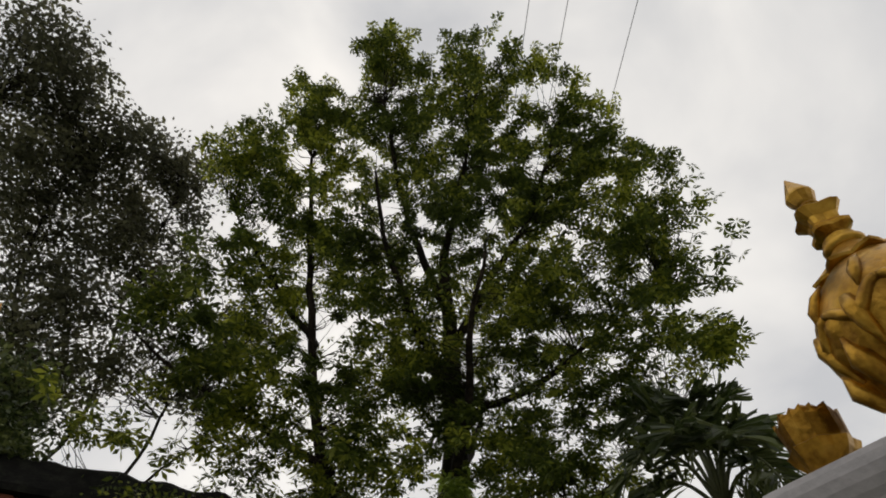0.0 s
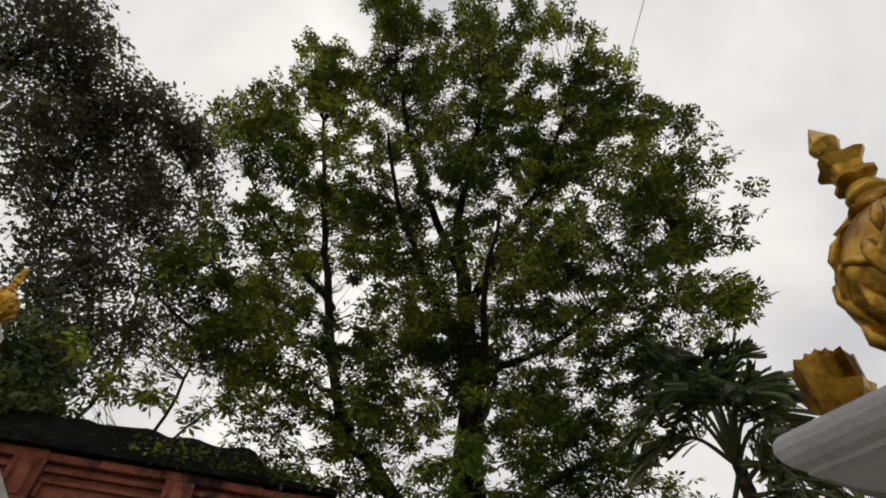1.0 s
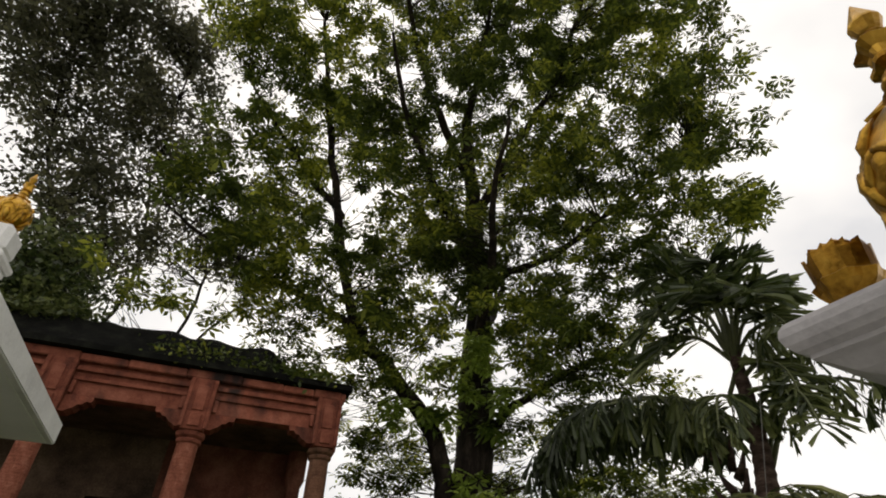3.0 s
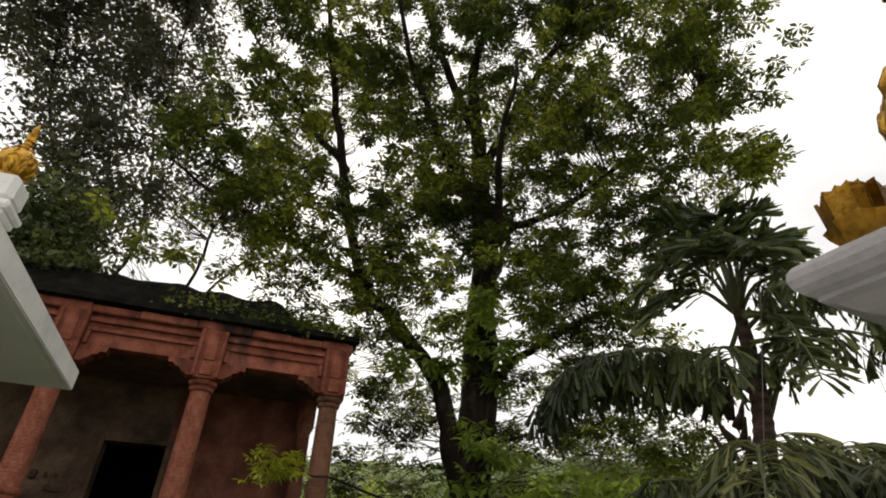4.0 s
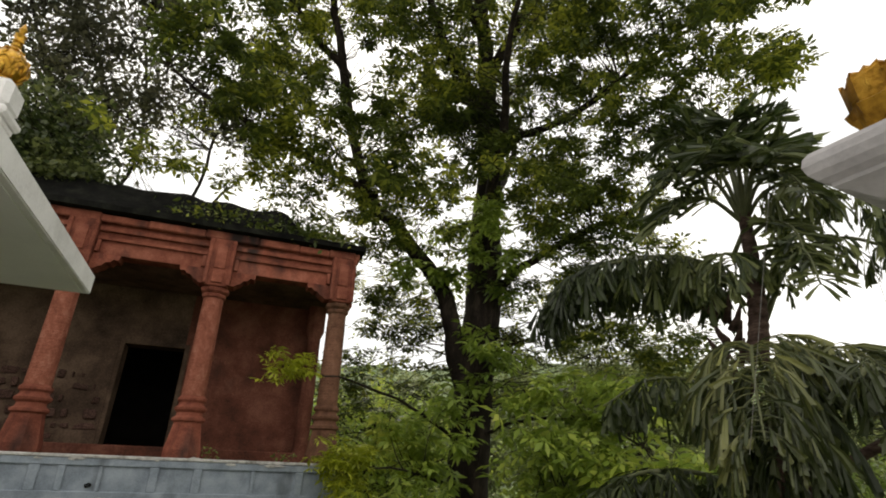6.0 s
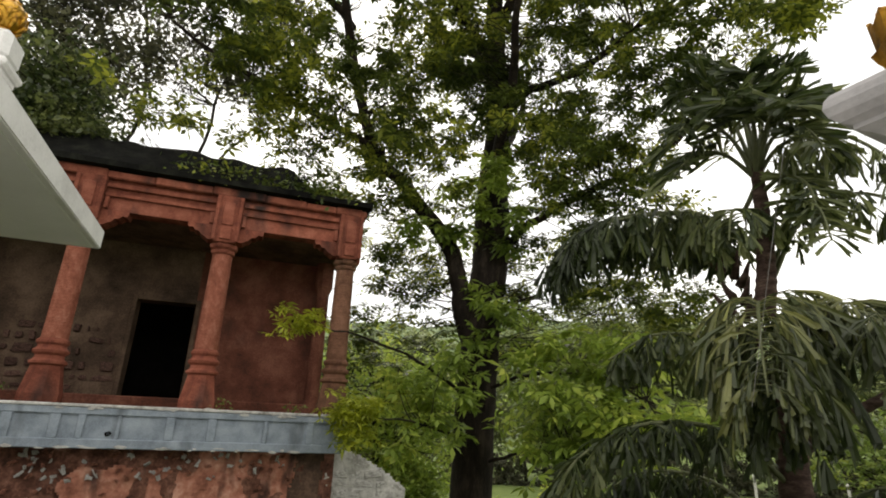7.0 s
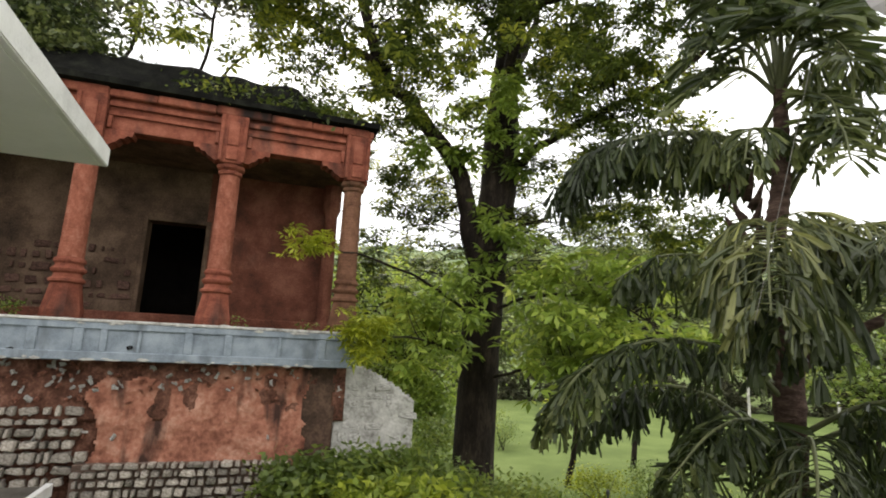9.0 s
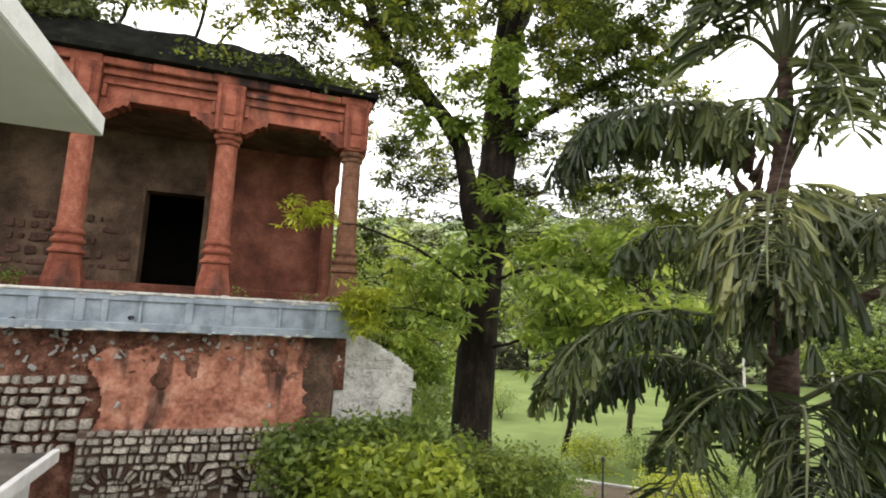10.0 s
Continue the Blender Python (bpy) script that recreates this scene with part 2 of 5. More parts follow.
def lathe(bm, profile, sides=24, centre=(0, 0), turn=0.0, wobble=None):
    """Rings of (radius, z) round a vertical axis. wobble(angle, radius, z) gives a new radius."""
    rings = []
    for r, z in profile:
        ring = []
        for k in range(sides):
            a = turn + 2 * math.pi * k / sides
            rr = wobble(a, r, z) if wobble else r
            ring.append(bm.verts.new((centre[0] + rr * math.cos(a), centre[1] + rr * math.sin(a), z)))
        rings.append(ring)
    for p, q in zip(rings, rings[1:]):
        for k in range(sides):
            bm.faces.new((p[k], p[(k + 1) % sides], q[(k + 1) % sides], q[k]))
    bm.faces.new(rings[0][::-1])
    bm.faces.new(rings[-1])
    return bm


def tube(points, radii, sides=8):
    """Vertices and faces of a bent, tapering tube."""
    pts = [Vector(p) for p in points]
    verts, faces = [], []
    side = Vector((1, 0.13, 0.07))
    for i, p in enumerate(pts):
        d = (pts[min(i + 1, len(pts) - 1)] - pts[max(i - 1, 0)]).normalized()
        u = (side - d * side.dot(d)).normalized()
        v = d.cross(u)
        for k in range(sides):
            a = 2 * math.pi * k / sides
            verts.append(p + (u * math.cos(a) + v * math.sin(a)) * radii[i])
    for i in range(len(pts) - 1):
        for k in range(sides):
            j = (k + 1) % sides
            faces.append((i * sides + k, i * sides + j, (i + 1) * sides + j, (i + 1) * sides + k))
    faces.append(tuple(range(sides))[::-1])
    faces.append(tuple((len(pts) - 1) * sides + k for k in range(sides)))
    return verts, faces


def smooth_line(points, steps=5, jitter=0.0, rng=random):
    """A curve through the points (Catmull-Rom), with a little unevenness."""
    p = [Vector(q) for q in points]
    p = [p[0] * 2 - p[1]] + p + [p[-1] * 2 - p[-2]]
    out = []
    for i in range(1, len(p) - 2):
        for s in range(steps):
            t = s / steps
            q = 0.5 * ((2 * p[i]) + (p[i + 1] - p[i - 1]) * t + (2 * p[i - 1] - 5 * p[i] + 4 * p[i + 1] - p[i + 2]) * t * t + (3 * p[i] - p[i - 1] - 3 * p[i + 1] + p[i + 2]) * t ** 3)
            out.append(q + Vector((rng.uniform(-1, 1), rng.uniform(-1, 1), rng.uniform(-1, 1))) * jitter)
    out.append(p[-2])
    return out


class Heap:
    """Collects vertices and faces of one mesh."""

    def __init__(self):
        self.v, self.f = [], []

    def add(self, verts, faces):
        k = len(self.v)
        self.v.extend(verts)
        self.f.extend(tuple(i + k for i in f) for f in faces)


def unit(a):
    return a / np.maximum(np.linalg.norm(a, axis=-1, keepdims=True), 1e-9)


def whorls(rng, centres, size, count=7, width=0.17, droop=0.35, tilt=0.5):
    """Palmate leaves: count leaflets round each centre, drooping at the tips."""
    c = np.asarray(centres, float)
    n = len(c)
    up = unit(np.stack([rng.normal(0, tilt, n), rng.normal(0, tilt, n), np.ones(n)], -1))
    u = unit(np.cross(up, rng.normal(0, 1, (n, 3))))
    v = np.cross(up, u)
    a = rng.uniform(0, 6.28, (n, 1)) + np.arange(count) * 2 * np.pi / count + rng.normal(0, 0.15, (n, count))
    d = u[:, None] * np.cos(a)[..., None] + v[:, None] * np.sin(a)[..., None]
    s = -u[:, None] * np.sin(a)[..., None] + v[:, None] * np.cos(a)[..., None]
    L = size * rng.uniform(0.6, 1.25, (n, count, 1)) * rng.uniform(0.75, 1.2, (n, 1, 1))
    fall = droop * rng.uniform(0.4, 1.6, (n, count, 1))
    base = c[:, None] + d * L * 0.12
    mid = c[:, None] + d * L * 0.62 - up[:, None] * L * fall * 0.35
    tip = c[:, None] + d * L - up[:, None] * L * fall
    q = np.stack([base, mid + s * L * width, tip, mid - s * L * width], 2).reshape(-1, 3)
    f = np.arange(len(q)).reshape(-1, 4)
    return q, f


def blades(rng, centres, size, width=0.3, flat=0.6):
    """Single leaves, one folded quad each."""
    c = np.asarray(centres, float)
    n = len(c)
    d = unit(np.stack([rng.normal(0, 1, n), rng.normal(0, 1, n), rng.normal(-0.25, flat, n)], -1))
    s = unit(np.cross(d, rng.normal(0, 1, (n, 3)) + np.array([0, 0, 1.5])))
    L = size * rng.uniform(0.6, 1.3, (n, 1))
    q = np.stack([c, c + d * L * 0.5 + s * L * width, c + d * L, c + d * L * 0.5 - s * L * width], 1).reshape(-1, 3)
    return q, np.arange(len(q)).reshape(-1, 4)


def leaf_mesh(name, quads, material, parent, label="", kind=""):
    v = np.concatenate([q for q, _ in quads])
    base, fs = 0, []
    for q, f in quads:
        fs.append(f + base)
        base += len(q)
    f = np.concatenate(fs)
    me = bpy.data.meshes.new(name)
    me.vertices.add(len(v))
    me.vertices.foreach_set("co", v.astype(np.float32).ravel())
    me.loops.add(f.size)
    me.loops.foreach_set("vertex_index", f.astype(np.int32).ravel())
    me.polygons.add(len(f))
    me.polygons.foreach_set("loop_start", np.arange(0, f.size, 4, dtype=np.int32))
    me.materials.append(material)
    me.update(calc_edges=True)
    ob = new(name, me)
    ob.parent = parent
    return tagged(ob, label, kind=kind)


def in_lobes(rng, lobes, count, shell=0.0):
    """Points inside a union of egg shapes, each (x, y, z, rx, ry, rz), spread by volume; shell pushes them outwards."""
    lobes = np.array(lobes, float)
    vol = lobes[:, 3] * lobes[:, 4] * lobes[:, 5]
    pick = rng.choice(len(lobes), count, p=vol ** 0.58 / (vol ** 0.58).sum())
    d = unit(rng.normal(0, 1, (count, 3)))
    r = rng.uniform(shell ** 3, 1, (count, 1)) ** (1 / 3)
    return lobes[pick, :3] + d * r * lobes[pick, 3:]


# ---- ground ----
def ground_sheet():
    n, out, faces = 90, [], []
    xs = np.sign(np.linspace(-1, 1, n)) * np.abs(np.linspace(-1, 1, n)) ** 3 * 900
    for y in xs + 20:
        for x in xs:
            far = max(0.0, math.hypot(x, y) - 52)
            out.append((x, y, 0.05 * noise.noise((x * 0.2, y * 0.2, 0)) + 0.012 * far))
    for i in range(n - 1):
        for j in range(n - 1):
            faces.append((i * n + j, i * n + j + 1, (i + 1) * n + j + 1, (i + 1) * n + j))
    ob = mesh_part("ground", out, faces, GRASS, smooth=True)
    return tagged(ob, "mown green lawn reaching to the trees", "lawn", kind="structure")


ground_sheet()

# ---- the red pavilion: local x along the front, y inwards ----
PAV = pose(-4.926, 9.339, 0, 0, 0, 23.8)
FLOOR, FRIEZE = 4.70, 8.67
COLS = (-4.28, -1.99, 0.29, 2.57)
LEFT, RIGHT = -6.9, 2.82
pavilion = thing("pavilion", PAV, "weathered red sandstone pavilion with a columned veranda", "house")
part("veranda_floor", one_box(LEFT, RIGHT, -0.33, 2.2, 4.52, FLOOR, 0.02), BROWN, pavilion, "dusty red stone veranda floor")


def column(x):
    # the last column is a darker brown than the others
    stone, carved = (BROWNSTONE, BROWNSTONE) if x > 2 else (RED, CARVED)
    c = new("column")
    c.parent = pavilion
    c.location = (x, 0, FLOOR)
    bm = bmesh.new()
    lathe(bm, [(0.300, 0.0), (0.305, 0.13), (0.285, 0.21), (0.235, 0.49), (0.225, 0.56)], 8, turn=math.pi / 8)
    part("column_base", bm, stone, c, "bell-shaped red stone base")
    bm = bmesh.new()
    lathe(bm, [(0.223, 0.56), (0.265, 0.588), (0.265, 0.625), (0.212, 0.663), (0.201, 0.719), (0.249, 0.756), (0.260, 0.794), (0.207, 0.84), (0.201, 0.878), (0.233, 0.915), (0.233, 0.953), (0.196, 0.99)], 16)
    part("ring_moulding", bm, stone, c, smooth=False)
    bm = bmesh.new()
    lathe(bm, [(0.19 - 0.018 * q / 74, 0.99 + 1.73 * q / 74) for q in range(75)], 36, wobble=lambda a, r, z: r * (1 + (0.013 * math.copysign(1, math.sin(110 * z + 2.2 * abs(((a * 12 / math.pi) % 2) - 1))) if 1.07 < z < 2.62 else 0.0)) * (1 + 0.012 * math.cos(8 * a)))
    part("shaft", bm, carved, c, "carved red sandstone shaft")
    bm = bmesh.new()
    lathe(bm, [(0.175, 2.72), (0.212, 2.744), (0.223, 2.784), (0.191, 2.808), (0.249, 2.848), (0.260, 2.896), (0.233, 2.92)], 8, turn=math.pi / 8)
    part("capital", bm, stone, c)
    bm = box(bmesh.new(), -0.2, 0.2, -0.26, 0.2, 2.92, 3.98, 0.015)
    box(bm, -0.235, -0.16, -0.30, -0.2, 2.943, 3.816, 0.012)
    box(bm, 0.16, 0.235, -0.30, -0.2, 2.943, 3.816, 0.012)
    box(bm, -0.1, 0.1, -0.30, -0.2, 2.974, 3.204, 0.012)
    box(bm, -0.1, 0.1, -0.29, -0.2, 3.25, 3.697, 0.012)
    part("pilaster_block", bm, RED, c)
    for s in ((-1,) if x > 2 else (-1, 1)):
        bm = bmesh.new()
        prof = [(0.19, 2.974), (0.30, 2.974), (0.36, 3.02), (0.40, 3.035), (0.46, 3.104), (0.52, 3.112), (0.57, 3.166), (0.64, 3.158), (0.66, 3.204), (0.66, 3.25), (0.19, 3.25)]
        prism(bm, [(s * a, b) for a, b in prof], -0.16, 0.14)
        part("bracket", bm, RED, c, "scalloped stone bracket")
    return c


for x in COLS:
    column(x)


def frieze():
    for a, b in zip(COLS, COLS[1:]):
        part("lintel", one_box(a + 0.2, b - 0.2, -0.14, 0.16, 7.95, 8.65, 0.01), RED, pavilion)
        part("moulding", one_box(a + 0.24, b - 0.24, -0.20, -0.14, 8.20, 8.26, 0.008), RED, pavilion)
        part("moulding", one_box(a + 0.24, b - 0.24, -0.22, -0.14, 8.36, 8.44, 0.008), RED, pavilion)
        for e in (a + 0.28, b - 0.28):
            part("moulding", one_box(e - 0.035, e + 0.035, -0.21, -0.14, 7.97, 8.19, 0.008), RED, pavilion)
    part("lintel", one_box(2.74, RIGHT, -0.14, 0.2, 7.58, 8.65, 0.01), RED, pavilion)
    rng = random.Random(4)
    x = LEFT
    while x < RIGHT:
        w = rng.uniform(0.5, 1.0)
        e = min(RIGHT + 0.04, x + w)
        part("cornice_block", one_box(x + 0.002, e - 0.002, -0.26 - rng.uniform(0, 0.02), 0.1, 8.51 + rng.uniform(0, 0.012), FRIEZE + rng.uniform(-0.02, 0.02), 0.02), RED, pavilion)
        x = e


frieze()


def uneven_slab(name, x0, x1, y0, y1, z, step, amp, material, seed, label=""):
    """A thick slab with an uneven, lichen-grown top; z(x, y) gives its height."""
    nx, ny = max(2, int((x1 - x0) / step)), max(2, int((y1 - y0) / step))
    verts, faces = [], []
    for j in range(ny + 1):
        for i in range(nx + 1):
            x, y = x0 + (x1 - x0) * i / nx, y0 + (y1 - y0) * j / ny
            verts.append((x, y, z(x, y) + amp * noise.noise((x * 2.3 + seed, y * 2.3, seed))))
    top = len(verts)
    for j in range(ny + 1):
        for i in range(nx + 1):
            x, y = x0 + (x1 - x0) * i / nx, y0 + (y1 - y0) * j / ny
            verts.append((x, y, FRIEZE + 0.02))
    w = nx + 1
    for j in range(ny):
        for i in range(nx):
            k = j * w + i
            faces.append((k, k + 1, k + 1 + w, k + w))
            faces.append((top + k, top + k + w, top + k + w + 1, top + k + 1))
    for i in range(nx):
        faces.append((i, top + i, top + i + 1, i + 1))
        k = ny * w + i
        faces.append((k, k + 1, top + k + 1, top + k))
    for j in range(ny):
        a, b = j * w, (j + 1) * w
        faces.append((a, b, top + b, top + a))
        a, b = a + nx, b + nx
        faces.append((a, top + a, top + b, b))
    return mesh_part(name, verts, faces, material, pavilion, label)


uneven_slab("roof_edge", LEFT, RIGHT + 0.12, -0.40, 2.6, lambda x, y: 8.80, 0.12, 0.025, ROOFM, 3, "black lichen-covered stone eave")
uneven_slab("roof", LEFT, 2.5, -0.02, 5.0, lambda x, y: 8.76 + min(0.95, 1.3 * max(0, y + 0.1)) * min(1, (2.6 - x) * 0.8), 0.14, 0.09, ROOFM, 7, "black weathered roof with moss and creepers")

# walls of the veranda, with a doorway through the back one
DX0, DX1, DTOP, BACK = -1.32, -0.205, 6.83, 2.0
back = part("wall", one_box(LEFT, DX0, BACK, BACK + 0.4, 4.6, 8.65, 0), INNER, pavilion, "plastered back wall, colour darkened for the veranda's shade")
part("wall", one_box(DX1, 2.45, BACK, BACK + 0.4, 4.6, 8.65, 0), BROWN, pavilion, "smooth red-brown plastered wall")
part("wall", one_box(DX0, DX1, BACK, BACK + 0.4, DTOP, 8.65, 0), INNER, pavilion)
# room behind the doorway painted near-black so that it reads as unlit
part("wall", one_box(LEFT, 2.05, 4.8, 5.0, 4.6, 8.65, 0), SHADE_STAIN, pavilion)
part("wall", one_box(1.85, 2.05, BACK + 0.4, 4.8, 4.6, 8.65, 0), BROWN, pavilion)
part("wall", one_box(LEFT, LEFT + 0.2, -0.2, 4.8, 4.6, 8.65, 0), INNER, pavilion)
part("room_floor", one_box(LEFT + 0.2, 1.85, BACK + 0.4, 4.8, 4.6, 4.88, 0), SHADE_STAIN, pavilion)
part("room_ceiling", one_box(LEFT + 0.2, 1.85, BACK + 0.4, 4.8, 8.0, 8.2, 0), SHADE_STAIN, pavilion)
part("veranda_ceiling", one_box(LEFT, RIGHT - 0.03, 0.16, BACK, 8.0, 8.2, 0), INNER, pavilion, "stone veranda ceiling, colour darkened for shade")
for a, b, c, d in ((DX0 - 0.09, DX0, 4.88, DTOP + 0.09), (DX1, DX1 + 0.09, 4.88, DTOP + 0.09), (DX0, DX1, DTOP, DTOP + 0.09)):
    part("door_frame", one_box(a, b, BACK - 0.03, BACK + 0.1, c, d, 0.01), INNER, pavilion)
part("step", one_box(LEFT + 0.2, 2.45, 1.25, BACK, FLOOR - 0.02, 4.89, 0.02), BROWN, pavilion, "raised dusty stone step along the wall")
bm = bmesh.new()
lathe(bm, [(0.2, FLOOR), (0.2, FLOOR + 0.2), (0.16, FLOOR + 0.3), (0.14, 7.3), (0.2, 7.45), (0.2, 8.0)], 10, centre=(2.38, 1.78))
part("half_column", bm, BROWN, pavilion)

# painted band below the veranda
part("band", one_box(LEFT, RIGHT, -0.36, 0.1, 4.10, 4.60, 0.01), BLUE, pavilion, "blue-grey painted plaster band")
part("band_rail", one_box(LEFT, RIGHT + 0.02, -0.41, -0.33, 4.655, 4.705, 0.012), LIME, pavilion, "chipped whitewashed edge")
part("band_rail", one_box(LEFT, RIGHT, -0.395, -0.33, 4.55, 4.655, 0.008), BLUE, pavilion)
part("band_rail", one_box(LEFT, RIGHT, -0.40, -0.36, 4.06, 4.20, 0.012), BLUE, pavilion)
for x, w in ((-5.4, 0.12), (-4.6, 0.12), (-3.1, 0.12), (-2.22, 0.14), (-1.6, 0.14), (-1.25, 0.1), (-0.74, 0.05), (-0.01, 0.13), (0.61, 0.13), (1.45, 0.06), (2.19, 0.12), (2.74, 0.12)):
    part("band_stile", one_box(x - w / 2, x + w / 2, -0.393, -0.36, 4.20, 4.55, 0.008), BLUE, pavilion)


# chips where the paint has come off along the band
rng_c = random.Random(31)
for k in range(46):
    x, low = rng_c.uniform(-3.4, 2.7), rng_c.random() < 0.65
    z = rng_c.uniform(4.055, 4.10) if low else rng_c.uniform(4.63, 4.70)
    w, h = rng_c.uniform(0.02, 0.13), rng_c.uniform(0.008, 0.03)
    y = -0.403 if low else -0.413
    chip = part("paint_chip", prism(bmesh.new(), [(x - w, z), (x - 0.4 * w, z - h * rng_c.uniform(0.4, 1)), (x + 0.6 * w, z - h * rng_c.uniform(0.5, 1)), (x + w, z), (x + 0.5 * w, z + h * rng_c.uniform(0.3, 1)), (x - 0.3 * w, z + h)], y, y + 0.02), LIME, pavilion, "bare whitish plaster chip" if k == 0 else "")

# retaining wall under the band
def rough_face(name, x0, x1, z0, z1, y, step, amp, material, seed, keep=None, label=""):
    """An uneven wall face with depth behind it."""
    nx, nz = max(2, int((x1 - x0) / step)), max(2, int((z1 - z0) / step))
    verts, faces = [], []
    for j in range(nz + 1):
        for i in range(nx + 1):
            x, z = x0 + (x1 - x0) * i / nx, z0 + (z1 - z0) * j / nz
            h = noise.noise((x * 1.3 + seed, z * 1.3, seed)) + 0.5 * noise.noise((x * 4.1, z * 4.1, seed)) + 0.3 * noise.noise((x * 11, z * 11, seed))
            verts.append((x, y - amp * h, z))
    for j in range(nz):
        for i in range(nx):
            x, z = x0 + (x1 - x0) * (i + 0.5) / nx, z0 + (z1 - z0) * (j + 0.5) / nz
            if keep is None or keep(x, z):
                k = j * (nx + 1) + i
                faces.append((k, k + 1, k + nx + 2, k + nx + 1))
    ob = mesh_part(name, verts, faces, material, pavilion, label, True)
    mod = ob.modifiers.new("thickness", "SOLIDIFY")
    mod.thickness, mod.offset = 0.12, -1
    return ob


core = part("retaining_wall", one_box(LEFT, 2.70, 0.0, 0.6, -0.2, 4.09, 0), RUBBLE, pavilion, "crumbling rubble retaining wall")
edge = lambda z: -1.27 + 0.10 * math.sin(z * 5) + 0.12 * noise.noise((0, z * 3, 2)) - 0.25 * max(0, 2.4 - z)
rough_face("plaster_face", -2.0, 2.5, 0.0, 4.09, -0.11, 0.035, 0.065, ORANGE, 5, lambda x, z: edge(z) < x < 2.0 + 0.15 * noise.noise((z * 2, 0, 9)) + 0.09 * noise.noise((z * 6, 0, 9)) and not (z > 3.78 + 0.16 * noise.noise((x * 2, 0, 4)) + 0.10 * noise.noise((x * 3.7, 0, 4)) and x < 0.4), "peeling ochre plaster with damp streaks")
rough_face("damp_face", 1.95, 2.62, 0.0, 4.07, -0.095, 0.05, 0.04, DAMPEND, 21, lambda x, z: x < 2.5 + 0.1 * noise.noise((z * 3, 0, 5)), "dark damp-stained plaster edge")
rough_face("rubble_face", LEFT, 2.70, 3.1, 4.09, -0.08, 0.06, 0.06, RUBBLE, 8, None, "dark crumbling rubble")

STONES = []
for k in range(6):
    rs = random.Random(k)
    b_ = bmesh.new()
    bmesh.ops.create_cube(b_, size=1.0)
    bmesh.ops.bevel(b_, geom=list(b_.edges), offset=0.13, segments=1, affect="EDGES")
    for v in b_.verts:
        v.co += Vector((rs.uniform(-1, 1), rs.uniform(-1, 1), rs.uniform(-1, 1))) * 0.1
    me = bpy.data.meshes.new("stone")
    b_.to_mesh(me)
    b_.free()
    STONES.append(me)


def stone_mesh(k, material):
    me = STONES[k].copy()
    me.materials.append(material)
    return me


def course_wall(parent, meshes, x0, x1, z0, z1, y, row, wide, depth, seed, keep=None, gap=0.0):
    """Uneven courses of single stones."""
    rng = random.Random(seed)
    z = z0
    while z < z1 - 0.04:
        h = row * rng.uniform(0.75, 1.35)
        x = x0 - rng.uniform(0, wide)
        while x < x1:
            w = wide * rng.choice((0.55, 0.75, 0.9, 1.1, 1.4)) * rng.uniform(0.85, 1.15)
            hh = h * rng.uniform(0.72, 1.02)
            cx = x + w / 2
            if x0 < cx < x1 and (keep is None or keep(cx, z + h / 2)):
                ob = new("stone", meshes[rng.randrange(len(meshes))])
                ob.parent = parent
                ob.location = (cx, y + rng.uniform(-0.02, 0.02), z + h / 2)
                ob.scale = (w - rng.uniform(0.015, 0.04) - gap * rng.uniform(0.4, 1.3), depth * rng.uniform(0.8, 1.1), hh - 0.02 - gap * rng.uniform(0.2, 0.9))
                ob.rotation_euler = (rng.uniform(-0.06, 0.06), rng.uniform(-0.12, 0.12), rng.uniform(-0.06, 0.06))
            x += w
        z += h


# whitewashed stub wall at the end of the pavilion
stub_top = lambda x: 4.13 - 0.62 * max(0, (x - 2.85) / 1.15) ** 1.5
stub = [(2.52, 0.0), (4.03, 0.0)] + [(4.03 - 0.15 * k, stub_top(4.03 - 0.15 * k) - 0.03) for k in range(11)]
rough_face("stub_wall", 2.52, 4.05, 0.0, 4.13, -0.06, 0.05, 0.03, LIME, 12, lambda x, z: z < stub_top(x) - 0.02, "flaking whitewashed rubble stub wall")
part("stub_core", prism(bmesh.new(), stub, 0.0, 0.4), LIME, pavilion)

# ---- white roof slab with a small gilded finial ----
slab = thing("roof_slab", pose(0, 0, 0), "white concrete canopy slab with grey underside", "canopy")
TIP, FWD, SIDE = Vector((-3.205, 4.61, 0)), Vector((0.430, -0.903, 0)), Vector((-0.905, -0.425, 0))
bm = bmesh.new()
pts = [TIP, TIP + FWD * 6.5, TIP + FWD * 6.5 + SIDE * 5, TIP + SIDE * 5]
for z0, z1, grow in ((5.98, 6.15, 0.0),):
    a = [bm.verts.new((p.x, p.y, z0)) for p in pts]
    b = [bm.verts.new((p.x, p.y, z1)) for p in pts]
    bm.faces.new(a)
    bm.faces.new(b)
    for i in range(4):
        bm.faces.new((a[i], a[(i + 1) % 4], b[(i + 1) % 4], b[i]))
bmesh.ops.bevel(bm, geom=list(bm.edges), offset=0.008, segments=2, affect="EDGES")
part("slab", bm, WHITE, slab)
bm = bmesh.new()
inn = [TIP + (FWD + SIDE) * 0.05, TIP + FWD * 6.4 + SIDE * 0.05, TIP + FWD * 6.4 + SIDE * 4.9, TIP + SIDE * 4.9 + FWD * 0.05]
a = [bm.verts.new((p.x, p.y, 5.973)) for p in inn]
b = [bm.verts.new((p.x, p.y, 5.99)) for p in inn]
bm.faces.new(a)
bm.faces.new(b)
for i in range(4):
    bm.faces.new((a[i], a[(i + 1) % 4], b[(i + 1) % 4], b[i]))
part("soffit", bm, SOFFIT, slab, "grey painted underside")
bm = bmesh.new()
box(bm, -0.13, 0.13, -0.13, 0.13, 0.0, 0.98, 0.01)
